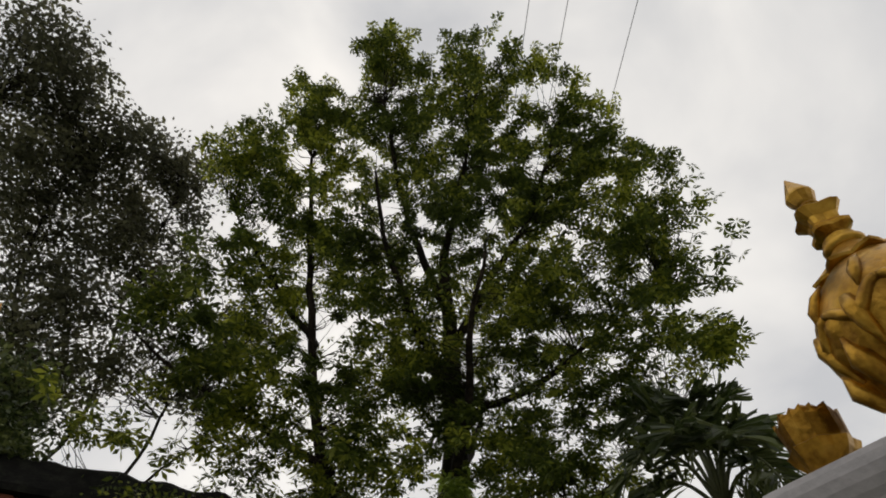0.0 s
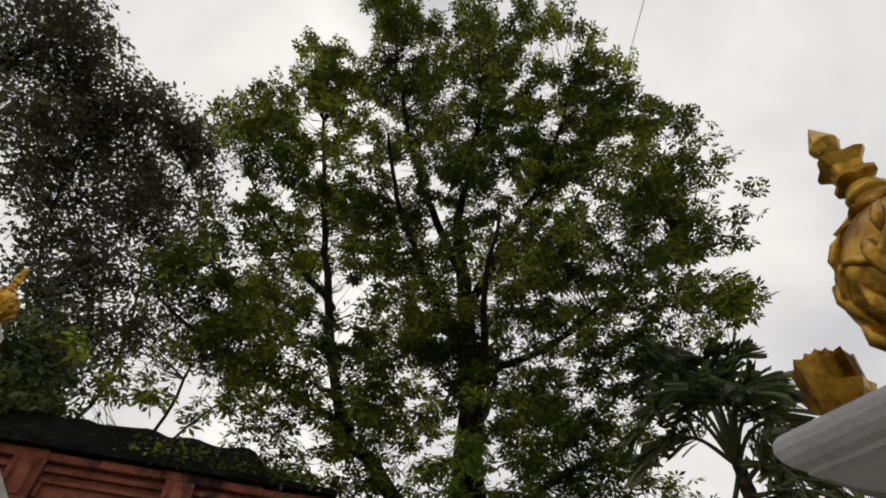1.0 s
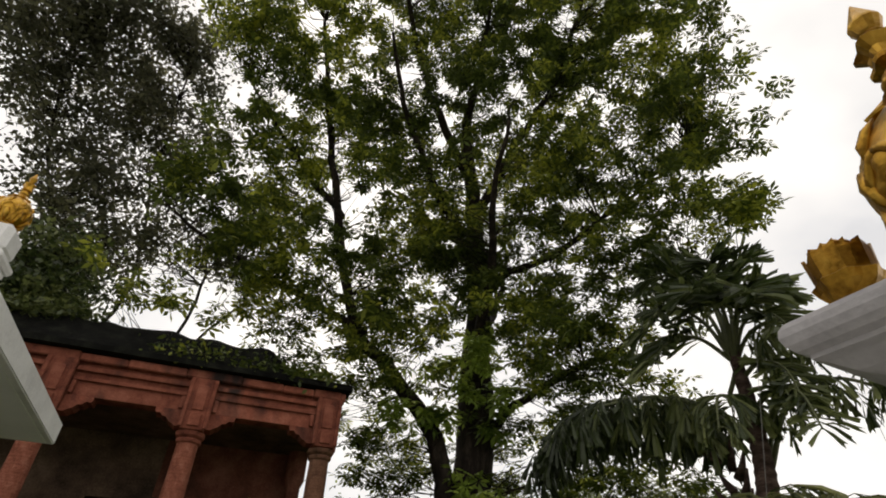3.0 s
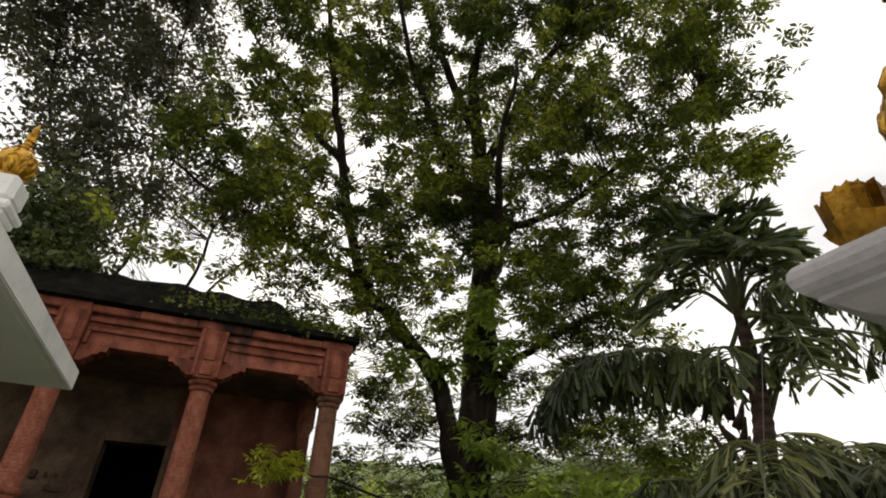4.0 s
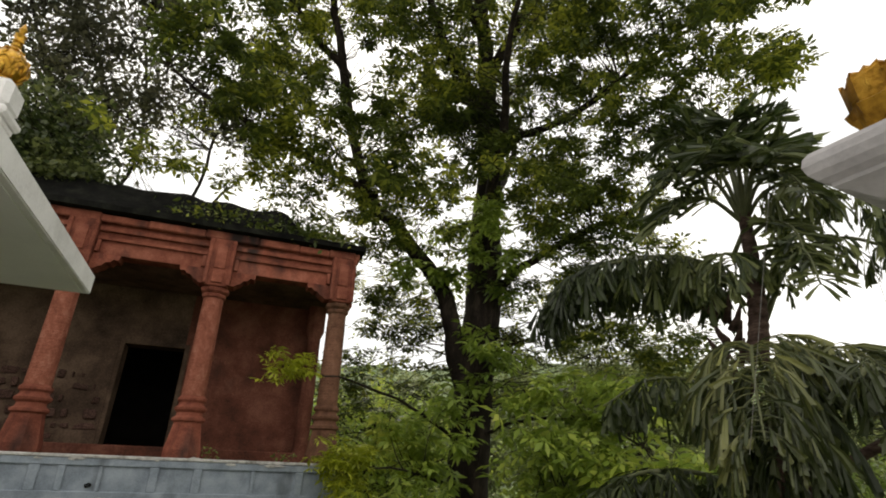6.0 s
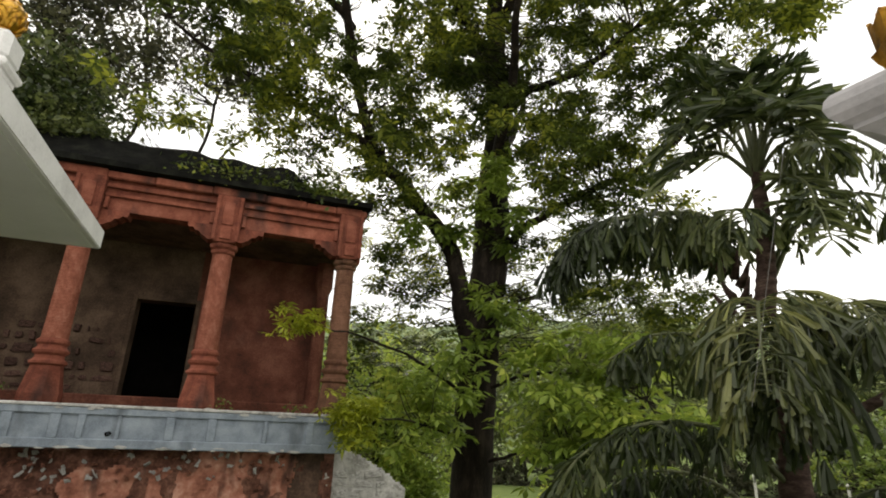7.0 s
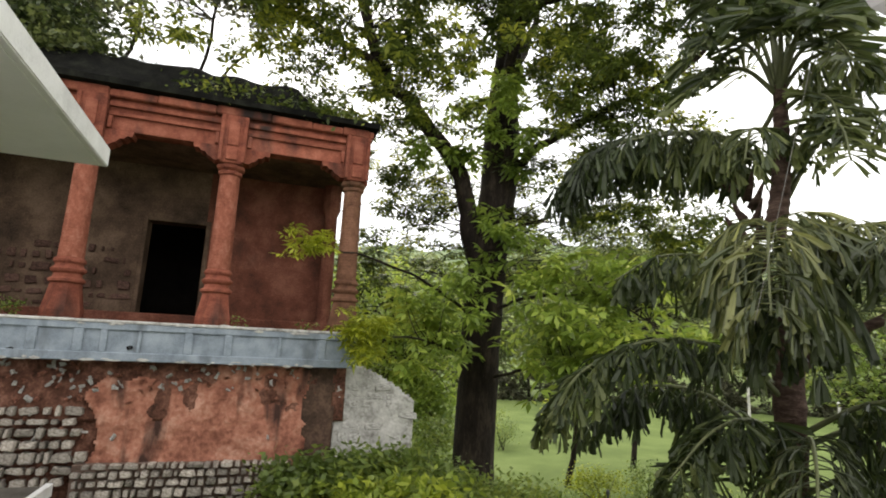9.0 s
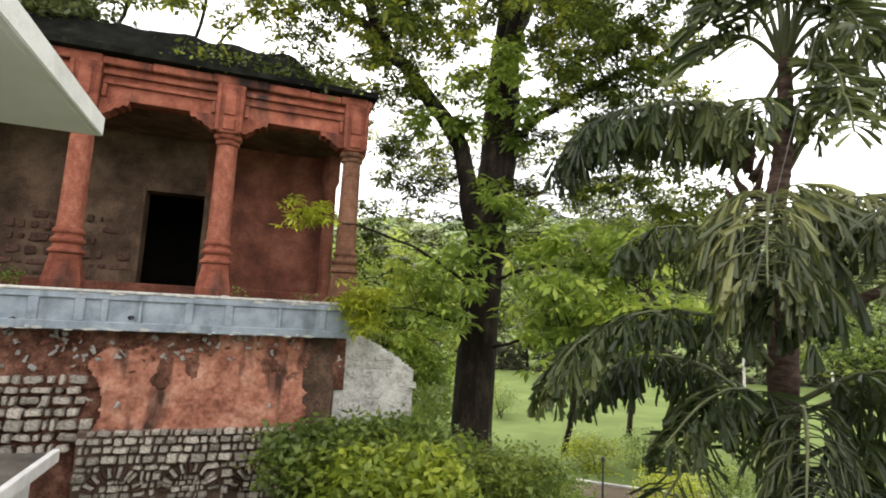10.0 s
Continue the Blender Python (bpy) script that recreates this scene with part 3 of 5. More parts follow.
box(bm, -0.155, 0.155, -0.155, 0.155, 0.98, 1.04, 0.015)
box(bm, -0.19, 0.19, -0.19, 0.19, 1.04, 1.12, 0.025)
box(bm, -0.16, 0.16, -0.16, 0.16, 1.12, 1.40, 0.05)
ped = part("roof_pedestal", bm, WHITE, None)
ped.matrix_world = pose(-3.85, 3.71, 6.15, 0, 0, 24)
tagged(ped, "white plastered pedestal on the canopy slab", "pedestal")

# the white building that carries the slab
bm = bmesh.new()
box(bm, -9.0, -2.6, -3.5, 2.4, -0.2, 5.97, 0.02)
annex = part("annex_wall", bm, WHITE, None)
tagged(annex, "plain white plastered building wall", "wall", kind="structure")


# unseen wall behind the camera, added to cut sky light on the pillar
tagged(part("light_block_wall", one_box(-2.6, 9.0, -4.4, -4.0, 3.05, 9.5, 0.02), WHITE), "unseen plain white wall added to block sky light from behind", "wall", kind="structure")

# unseen floor under the gate, added to block lawn bounce and reflect upwards
tagged(part("terrace", one_box(-2.55, 6.0, -7.0, 1.9, -0.1, 3.1, 0.02), BOUNCE_FLOOR), "unseen pale floor slab added to bounce light upwards", "terrace", kind="structure")


# ---- white gate pillar with gilded lotus and pot finial ----
def kalash(name, m, h, label):
    """A gilded pot finial: foot, ribbed pot, collars, small pot and spike."""
    ob = thing(name, m, label, "finial")
    bm = bmesh.new()
    lathe(bm, [(0.18 * h, 0), (0.185 * h, 0.02 * h), (0.12 * h, 0.05 * h), (0.11 * h, 0.08 * h)], 32)
    part("foot", bm, GOLD, ob, smooth=True)
    prof = [(0.10 * h, 0.05 * h)] + [(h * (0.035 + 0.185 * math.sin(math.pi * (0.08 + 0.84 * k / 24)) ** 0.72), h * (0.06 + 0.435 * k / 24)) for k in range(25)]
    bm = bmesh.new()
    lathe(bm, prof, 80, wobble=lambda a, r, z: r * (1 + 0.035 * abs(math.sin(4 * a + 3.5 * z / h)) * min(1, z / (0.1 * h))) + 0.014 * h * noise.noise((5 * math.cos(a), 5 * math.sin(a), 16 * z / h)) * (1 if z < 0.3 * h else 0.15))
    part("pot", bm, GOLD, ob, "gilded pot with swags in relief", True)
    for k in range(8):
        a = k * math.pi / 4
        v, f = tube([(0.224 * h * math.cos(a + s * 0.13), 0.224 * h * math.sin(a + s * 0.13), h * (0.28 - 0.03 * math.cos(s * 1.1))) for s in np.linspace(-3, 3, 11)], [0.012 * h + 0.007 * h * math.sin(q * 0.31) for q in range(11)], 7)
        mesh_part("swag", v, f, GOLD, ob, smooth=True)
        v, f = tube([(r * h * math.cos(a), r * h * math.sin(a), z * h) for r, z in ((0.224, 0.305), (0.227, 0.26), (0.218, 0.21), (0.192, 0.15))], [0.018 * h, 0.026 * h, 0.019 * h, 0.006 * h], 7)
        mesh_part("tassel", v, f, GOLD, ob, smooth=True)
        v, f = tube([(r * h * math.cos(a + 0.39), r * h * math.sin(a + 0.39), z * h) for r, z in ((0.218, 0.24), (0.204, 0.17), (0.17, 0.115), (0.125, 0.08))], [0.006 * h, 0.034 * h, 0.028 * h, 0.014 * h], 7)
        mesh_part("acanthus_leaf", v, f, GOLD, ob, smooth=True)
        # pointed leaf lying on the shoulder of the pot
        v, f = tube([(r * h * math.cos(a + 0.2 + t), r * h * math.sin(a + 0.2 + t), z * h) for r, z, t in ((0.222, 0.31, 0.0), (0.217, 0.355, 0.05), (0.198, 0.40, 0.12), (0.172, 0.435, 0.2))], [0.005 * h, 0.018 * h, 0.014 * h, 0.003 * h], 6)
        mesh_part("shoulder_leaf", v, f, GOLD, ob, smooth=True)
    bm = bmesh.new()
    lathe(bm, [(0.10 * h, 0.478 * h), (0.132 * h, 0.486 * h), (0.136 * h, 0.495 * h), (0.10 * h, 0.525 * h), (0.068 * h, 0.565 * h), (0.05 * h, 0.59 * h)], 32, wobble=lambda a, r, z: r * (1 + 0.12 * math.cos(8 * a) * (z < 0.51 * h)))
    part("petal_collar", bm, GOLD, ob)
    bm = bmesh.new()
    lathe(bm, [(0.045 * h, 0.585 * h), (0.062 * h, 0.597 * h), (0.064 * h, 0.612 * h), (0.046 * h, 0.626 * h), (0.052 * h, 0.637 * h), (0.04 * h, 0.65 * h), (0.034 * h, 0.665 * h)], 24)
    part("neck_ring", bm, GOLD, ob, smooth=True)
    bm = bmesh.new()
    lathe(bm, [(0.034 * h, 0.66 * h), (0.062 * h, 0.674 * h), (0.064 * h, 0.688 * h), (0.045 * h, 0.71 * h), (0.05 * h, 0.74 * h), (0.076 * h, 0.775 * h), (0.07 * h, 0.782 * h), (0.028 * h, 0.786 * h)], 24, wobble=lambda a, r, z: r * (1 + 0.16 * math.cos(4 * a) * (z > 0.67 * h)))
    part("upper_lotus", bm, GOLD, ob)
    bm = bmesh.new()
    lathe(bm, [(0.028 * h, 0.784 * h), (0.036 * h, 0.795 * h), (0.027 * h, 0.81 * h), (0.035 * h, 0.823 * h), (0.028 * h, 0.836 * h), (0.034 * h, 0.846 * h), (0.049 * h, 0.885 * h), (0.047 * h, 0.896 * h), (0.003 * h, 1.0 * h)], 12)
    part("spike", bm, GOLD, ob)
    return ob


def lotus(name, m, w, label):
    """A gilded lotus bud: a faceted cup with two rings of pointed petals."""
    ob = thing(name, m, label, "ornament")
    bm = bmesh.new()
    lathe(bm, [(0.30 * w, 0), (0.33 * w, 0.04 * w), (0.46 * w, 0.22 * w), (0.52 * w, 0.36 * w), (0.48 * w, 0.39 * w), (0.40 * w, 0.40 * w)], 16, wobble=lambda a, r, z: r * (1 + (0.06 * math.cos(8 * a) if z > 0.2 * w else 0)))
    part("cup", bm, GOLD, ob)
    for ring, n, r0, r1, top in ((0, 8, 0.41, 0.46, 0.96), (1, 8, 0.35, 0.37, 1.0)):
        for k in range(n):
            a = 2 * math.pi * (k + 0.5 * ring) / n
            bm = bmesh.new()
            rows = []
            for s, half in ((0.0, 0.18), (0.35, 0.20), (0.72, 0.19), (0.88, 0.12), (1.0, 0.012)):
                r = r0 + (r1 - r0) * s
                z = 0.36 + (top - 0.36) * s
                rows.append([bm.verts.new((w * (r + (0.05 if q == 0 else 0)) * math.cos(a) - w * q * half * math.sin(a), w * (r + (0.05 if q == 0 else 0)) * math.sin(a) + w * q * half * math.cos(a), w * z)) for q in (-1, 0, 1)])
            for p, q in zip(rows, rows[1:]):
                for i in (0, 1):
                    bm.faces.new((p[i], p[i + 1], q[i + 1], q[i]))
            bmesh.ops.solidify(bm, geom=list(bm.faces), thickness=0.04 * w)
            part("petal", bm, GOLD, ob)
    return ob


pillar = thing("gate_pillar", pose(0, 0, 0.008), "white plastered gate pillar with a rounded cornice", "pillar")
B, ALONG = Vector((0.844, 1.259, 0)), Vector((0.512, -0.859, 0))
ACROSS = Vector((0.859, 0.512, 0))


def pillar_ring(bm, grow, z):
    c = [B + ACROSS * -grow - ALONG * grow, B + ACROSS * -grow + ALONG * (0.52 + grow), B + ACROSS * (0.52 + grow) + ALONG * (0.52 + grow), B + ACROSS * (0.52 + grow) - ALONG * grow]
    return [bm.verts.new((p.x, p.y, z)) for p in c]


def stacked(bm, rows):
    rings = [pillar_ring(bm, g, z) for g, z in rows]
    bm.faces.new(rings[0])
    bm.faces.new(rings[-1])
    for p, q in zip(rings, rings[1:]):
        for k in range(4):
            bm.faces.new((p[k], p[(k + 1) % 4], q[(k + 1) % 4], q[k]))
    return bm


part("pillar_shaft", stacked(bmesh.new(), [(-0.12, 0.0), (-0.12, 5.108)]), SHADED_WHITE, pillar)
part("cornice", stacked(bmesh.new(), [(-0.12, 5.108), (-0.072, 5.130), (-0.043, 5.151), (-0.025, 5.159), (-0.025, 5.168), (-0.010, 5.176), (0.000, 5.189), (0.005, 5.206), (0.002, 5.223), (-0.007, 5.236), (-0.017, 5.242), (-0.051, 5.244)]), SHADED_WHITE, pillar)
kalash("pot_finial", pose(1.137, 0.99, 5.25, 0, 0, 20), 0.705, "large gilded pot finial on the white gate pillar")
kalash("pot_finial", pose(-3.85, 3.71, 7.55, 0, 0, 10), 0.66, "small gilded pot finial on a white pedestal")
lotus("lotus_ornament", pose(0.963, 1.178, 5.252, 0, 0, 12), 0.119, "gilded lotus bud ornament on the pillar cornice")

# ---- cables in the sky ----
for x0 in (7.7, 5.1, 3.65):
    line = [(x0 - 0.055 * y, y, 26 + 0.0004 * (y - 10) ** 2) for y in range(-60, 91, 10)]
    v, f = tube(line, [0.014] * len(line), 6)
    tagged(mesh_part("overhead_cable", v, f, WIRE), "thin black overhead power cable", "cable", "overhead cables")

# ---- trees ----
def limb(parent, points, r0, r1, jitter=0.05, steps=4, name="limb", rng=random, sides=9):
    line = smooth_line(points, steps, jitter, rng)
    n = len(line)
    v, f = tube(line, [r0 + (r1 - r0) * (k / (n - 1)) ** 0.8 for k in range(n)], sides)
    mesh_part(name, v, f, BARK, parent, smooth=True)
    return line


def clumped(rng, nodes, lobes, clumps, heap, r_twig, spread, per, flat=0.7, shell=0.0):
    """Twigs from the nearest limb to each clump, and places for the leaves round the twig ends."""
    cs = in_lobes(rng, lobes, clumps, shell)
    nodes = np.array(nodes)
    spots = []
    for c in cs:
        d = np.linalg.norm(nodes - c - np.array([0, 0, -0.6]), axis=1) + 0.35 * np.maximum(0, nodes[:, 2] - c[2])
        s = nodes[d.argmin()]
        far = np.linalg.norm(c - s)
        line = smooth_line([s, s + (c - s) * 0.33 + rng.normal(0, 0.1, 3) * far, s + (c - s) * 0.68 + rng.normal(0, 0.1, 3) * far + np.array([0, 0, -0.05 * far]), c], 3)
        heap.add(*tube(line, [r_twig * (1 - 0.8 * k / (len(line) - 1)) for k in range(len(line))], 5))
        reach = spread * rng.uniform(0.7, 1.3)
        k = max(3, int(per * rng.uniform(0.6, 1.4)))
        sub = max(2, k // 6)
        ends = c + unit(rng.normal(0, 1, (sub, 3)) * np.array([1, 1, flat])) * reach * rng.uniform(0.5, 1.0, (sub, 1))
        for e in ends:
            heap.add(*tube([Vector(c), Vector((c + e) / 2 + rng.normal(0, 0.04, 3)), Vector(e)], [r_twig * 0.3, r_twig * 0.22, r_twig * 0.1], 4))
        host = ends[rng.integers(0, sub, k)]
        spots.append(host + rng.normal(0, 0.38 * reach, (k, 3)) * np.array([1, 1, flat]))
    return np.concatenate(spots)


def big_tree():
    rng, rr = np.random.default_rng(11), random.Random(11)
    tree = thing("tree", pose(0, 0, 0), "tall broad-crowned tree with dark bark and palmate leaves", "tree")
    nodes = []
    trunk = limb(tree, [(-0.05, 13.39, -0.2), (-0.06, 13.37, 1.3), (-0.05, 13.37, 3.01), (0.01, 13.37, 4.88), (0.13, 13.37, 6.82), (0.31, 13.33, 8.4), (0.37, 13.31, 10.02)], 0.5, 0.45, 0.015, 5, "trunk", rr, 16)
    main = limb(tree, [(0.37, 13.31, 9.83), (0.45, 13.24, 12.71), (0.38, 12.67, 15.55), (0.18, 11.6, 17.63), (0.64, 10.24, 19.6), (1.14, 8.44, 21.79)], 0.44, 0.03, 0.05, 5, rng=rr)
    left = limb(tree, [(0.04, 13.36, 6.11), (-0.34, 13.11, 7.15), (-0.64, 12.88, 8.66), (-1.82, 12.34, 10.2), (-2.71, 11.94, 11.26), (-3.59, 11.04, 15.33), (-3.92, 10.1, 17.65), (-4.08, 8.81, 19.82)], 0.30, 0.05, 0.04, 5, rng=rr)
    right = limb(tree, [(0.43, 13.3, 8.62), (1.09, 13.08, 9.34), (2.35, 12.32, 9.93), (3.83, 11.54, 10.45), (5.22, 10.71, 11.51)], 0.14, 0.04, 0.04, 5, rng=rr)
    up_r = limb(tree, [(0.42, 13.24, 12.03), (1.03, 12.77, 13.07), (2.72, 11.98, 13.42), (4.32, 10.82, 14.21), (5.78, 9.58, 14.6)], 0.17, 0.025, 0.05, 5, rng=rr)
    more = [
        limb(tree, [(0.37, 12.76, 15.13), (1.63, 11.35, 16.9), (3.04, 9.69, 18.56), (3.67, 8.08, 20.26)], 0.17, 0.04, 0.06, 5, rng=rr),
        limb(tree, [(0.28, 12.34, 16.35), (-0.91, 10.48, 18.36), (-1.49, 8.81, 20.24), (-1.82, 7.65, 21.43)], 0.16, 0.04, 0.06, 5, rng=rr),
        limb(tree, [(-2.39, 12.06, 10.95), (-3.97, 11.16, 11.57), (-5.43, 10, 12.04), (-6.41, 8.85, 12.4)], 0.12, 0.03, 0.05, 5, rng=rr),
        limb(tree, [(-3.32, 11.45, 14.26), (-4.63, 10.37, 15.67), (-5.71, 9.01, 17.05)], 0.12, 0.03, 0.05, 5, rng=rr),
        limb(tree, [(0.39, 13.3, 10.87), (0.79, 11.58, 12.46), (0.82, 9.93, 13.65), (1.19, 8.44, 14.7)], 0.17, 0.04, 0.06, 5, rng=rr),
        limb(tree, [(0.36, 13.14, 13.66), (-0.79, 11.18, 15.33), (-1.49, 9.44, 16.53), (-1.73, 7.97, 17.65)], 0.16, 0.04, 0.06, 5, rng=rr),
        limb(tree, [(0.41, 13.4, 11.34), (1.16, 14.92, 13.67), (1.6, 15.6, 16.14)], 0.2, 0.05, 0.06, 5, rng=rr),
        limb(tree, [(0.36, 13.03, 14.29), (-0.94, 14.29, 16.19), (-1.91, 14.91, 17.86)], 0.18, 0.05, 0.06, 5, rng=rr),
    ]
    for line in (main[3:], left[8:], right[3:], up_r[3:], *[m[3:] for m in more]):
        nodes += [tuple(p) for p in line]
    lobes = [
        (-4.5, 10.29, 13.98, 1.08, 0.97, 1.13), (-0.23, 12.15, 13.9, 1.4, 1.26, 1.1),
        (1.44, 7.44, 23.13, 1.7, 1.52, 2.2), (-1.55, 7.11, 23.35, 1.29, 1.17, 1.42), (3.52, 6.85, 22.88, 0.77, 0.69, 0.97), (4.74, 7.65, 20.61, 0.94, 0.84, 1.28), (-4.04, 7.87, 21.13, 1.16, 1.04, 1.82),
        (-5.59, 7.83, 18.76, 1, 0.9, 1.32), (-4.86, 8.83, 17.71, 1.4, 1.26, 1.55), (-2.62, 8.96, 20.82, 1.81, 1.63, 2.4), (0.44, 9.36, 21.15, 2.45, 2.21, 2.79), (3.38, 9.13, 19.97, 2.12, 1.91, 2.33),
        (5.19, 8.34, 18.95, 1.11, 1, 1.08), (6.1, 7.83, 17.58, 0.59, 0.53, 0.49), (5.98, 8.19, 16.21, 0.67, 0.6, 0.7), (4.95, 9.3, 17.09, 1.54, 1.38, 1.53), (2.23, 10.84, 17.99, 2.61, 2.35, 2.55),
        (-1.39, 10.88, 18.03, 2.62, 2.36, 2.57), (-3.59, 10.31, 16.78, 1.75, 1.57, 1.84), (6.23, 8.15, 13.98, 0.74, 0.68, 0.49), (5.51, 9.08, 14.88, 1.07, 0.96, 0.94), (3.57, 10.91, 15.3, 1.97, 1.78, 1.55),
        (5.04, 9.55, 13.39, 1.4, 1.26, 1.09), (5.64, 8.65, 12.24, 0.45, 0.5, 0.78), (5.31, 8.86, 11.74, 0.52, 0.5, 0.29), (1.22, 11.94, 14.94, 2.68, 2.41, 1.79), (-2.37, 11.29, 14.37, 2.22, 2.01, 1.7),
        (-5.05, 9.07, 14.86, 1.22, 1.09, 0.72), (-5.38, 7.89, 12.14, 1.01, 0.91, 0.53), (-5.07, 8.71, 11.82, 1.39, 1.25, 0.73), (4.1, 10.54, 12.51, 1.26, 1.14, 0.84), (2.6, 11.99, 13.07, 1.84, 1.66, 1.21),
        (-1.06, 12.16, 12.66, 2.11, 1.9, 1.42), (-3.75, 10.48, 11.99, 1.35, 1.22, 1.05), (-3.96, 9.85, 10.67, 0.85, 0.77, 0.63), (1.52, 12.67, 11.86, 1.78, 1.6, 1.01), (-2.26, 11.97, 11.17, 1.38, 1.25, 0.75),
        (-5.71, 8.61, 10.05, 1.41, 1.27, 0.27), (-4.04, 10.45, 11.23, 1.17, 1.06, 0.58), (3.31, 11.39, 11.1, 1.47, 1.32, 0.82), (2.44, 12.1, 10.26, 1.37, 1.23, 0.61),
    ]
    under = [
        (3.62, 12.34, 9.56, 1.35, 1.21, 0.36), (4.64, 11.47, 9.55, 0.75, 0.68, 0.34), (2.12, 12.67, 9.38, 0.69, 0.62, 0.43), (4.88, 11.37, 8.99, 0.49, 0.5, 0.25),
        (-2.21, 13.43, 8.5, 0.81, 0.73, 0.76), (-2.39, 13.09, 9.78, 0.66, 0.59, 0.53), (-1.55, 13.73, 7.84, 0.74, 0.66, 0.46), (-2.74, 12.5, 10.15, 0.57, 0.51, 0.44), (-3.66, 11.46, 10.36, 0.81, 0.73, 0.43), (-3.15, 12.87, 9.16, 0.5, 0.5, 0.48),
        (1.43, 13.38, 9.72, 2.57, 2, 1.35), (-3.15, 11.93, 9.66, 1.93, 1.6, 1.03), (3.16, 12.93, 7.92, 2.57, 1.6, 1.3), (-1.99, 13.39, 7.65, 1.6, 1.2, 1.64),
        (4.75, 12.85, 7.04, 1.82, 1.4, 1.07), (0.31, 11.3, 10.57, 2.78, 1.3, 1.63), (-2.4, 10.85, 10.55, 2.35, 1.3, 1.4), (3.08, 10.8, 9.9, 2.14, 1.3, 1.36), (1.43, 14.59, 7.6, 1.71, 1.2, 1.63), (-0.89, 15, 9.14, 2.35, 1.2, 1.32), (-2.73, 13.98, 6.48, 1.39, 1, 1.1), (2.95, 12.52, 8.98, 2.35, 1.4, 1.1), (3.79, 12.5, 7.67, 1.71, 1.2, 0.96),
    ]
    twigs = Heap()
    spots = clumped(rng, nodes, lobes, 1450, twigs, 0.014, 0.36, 13, 0.5, 0.2)
    spots = np.concatenate([spots, clumped(rng, nodes + [tuple(p) for p in trunk[18:]] + [tuple(p) for p in left[3:8]], under, 260, twigs, 0.013, 0.45, 15, 0.45)])
    tagged(mesh_part("branchwork", twigs.v, twigs.f, BARK, tree), kind="stuff")
    leaf_mesh("crown", [whorls(rng, spots, 0.20, width=0.18, droop=0.25, tilt=0.42)], LEAF_MAIN, tree, "dense crown of dark green palmate leaves", "stuff")
    # low young shoots on the trunk side
    twigs = Heap()
    low = [(tuple(p)) for p in limb(tree, [(0.1, 13.31, 5.34), (1.18, 12.59, 5.73), (2.46, 11.76, 5.68), (3.3, 11.12, 5.21)], 0.05, 0.015, 0.03, 5, rng=rr)]
    low += [(tuple(p)) for p in limb(tree, [(-0.01, 13.21, 5.12), (-1.22, 12.01, 5.92), (-2.22, 10.58, 6.18), (-3.09, 9.24, 6.2)], 0.045, 0.01, 0.03, 5, rng=rr)]
    low += [(tuple(p)) for p in limb(tree, [(-0.01, 13.21, 4.25), (-1, 11.61, 4.6), (-1.99, 9.79, 4.71)], 0.04, 0.01, 0.03, 5, rng=rr)]
    low += [(tuple(p)) for p in limb(tree, [(0.2, 13.21, 3.82), (1.38, 12.19, 4.2), (2.43, 11.36, 3.83)], 0.045, 0.012, 0.03, 5, rng=rr)]
    spots = clumped(rng, low, [(2.14, 11.57, 5.67, 1.6, 1.3, 1.19), (-1.11, 11.91, 5.05, 0.96, 1.2, 0.98), (1.8, 11.68, 4.17, 1.18, 1, 0.75), (3.3, 11.32, 5.01, 0.96, 0.9, 0.86)], 80, twigs, 0.015, 0.45, 12)
    spots = np.concatenate([spots, clumped(rng, [tuple(p) for p in trunk[14:]] + [tuple(p) for p in left[1:9]], [(0.19, 12.4, 9.68, 1.07, 0.5, 1.58), (0.26, 12.51, 7.05, 0.86, 0.45, 0.98), (-1.02, 12.19, 9.24, 0.64, 0.45, 0.91)], 26, twigs, 0.012, 0.4, 11)])
    gold = clumped(rng, low, [(-2.93, 9.3, 6.18, 0.36, 0.45, 0.1), (-1.94, 9.69, 4.65, 0.41, 0.45, 0.32)], 26, twigs, 0.008, 0.24, 11)
    leaf_mesh("yellow_foliage", [whorls(rng, gold, 0.17, width=0.14)], LEAF_YELLOW, tree, "yellowing leaves at the branch tips", "stuff")
    tagged(mesh_part("branchwork", twigs.v, twigs.f, BARK, tree), kind="stuff")
    leaf_mesh("young_foliage", [whorls(rng, spots, 0.27, width=0.18, droop=0.4)], LEAF_YOUNG, tree, "bright young palmate leaves", "stuff")


big_tree()


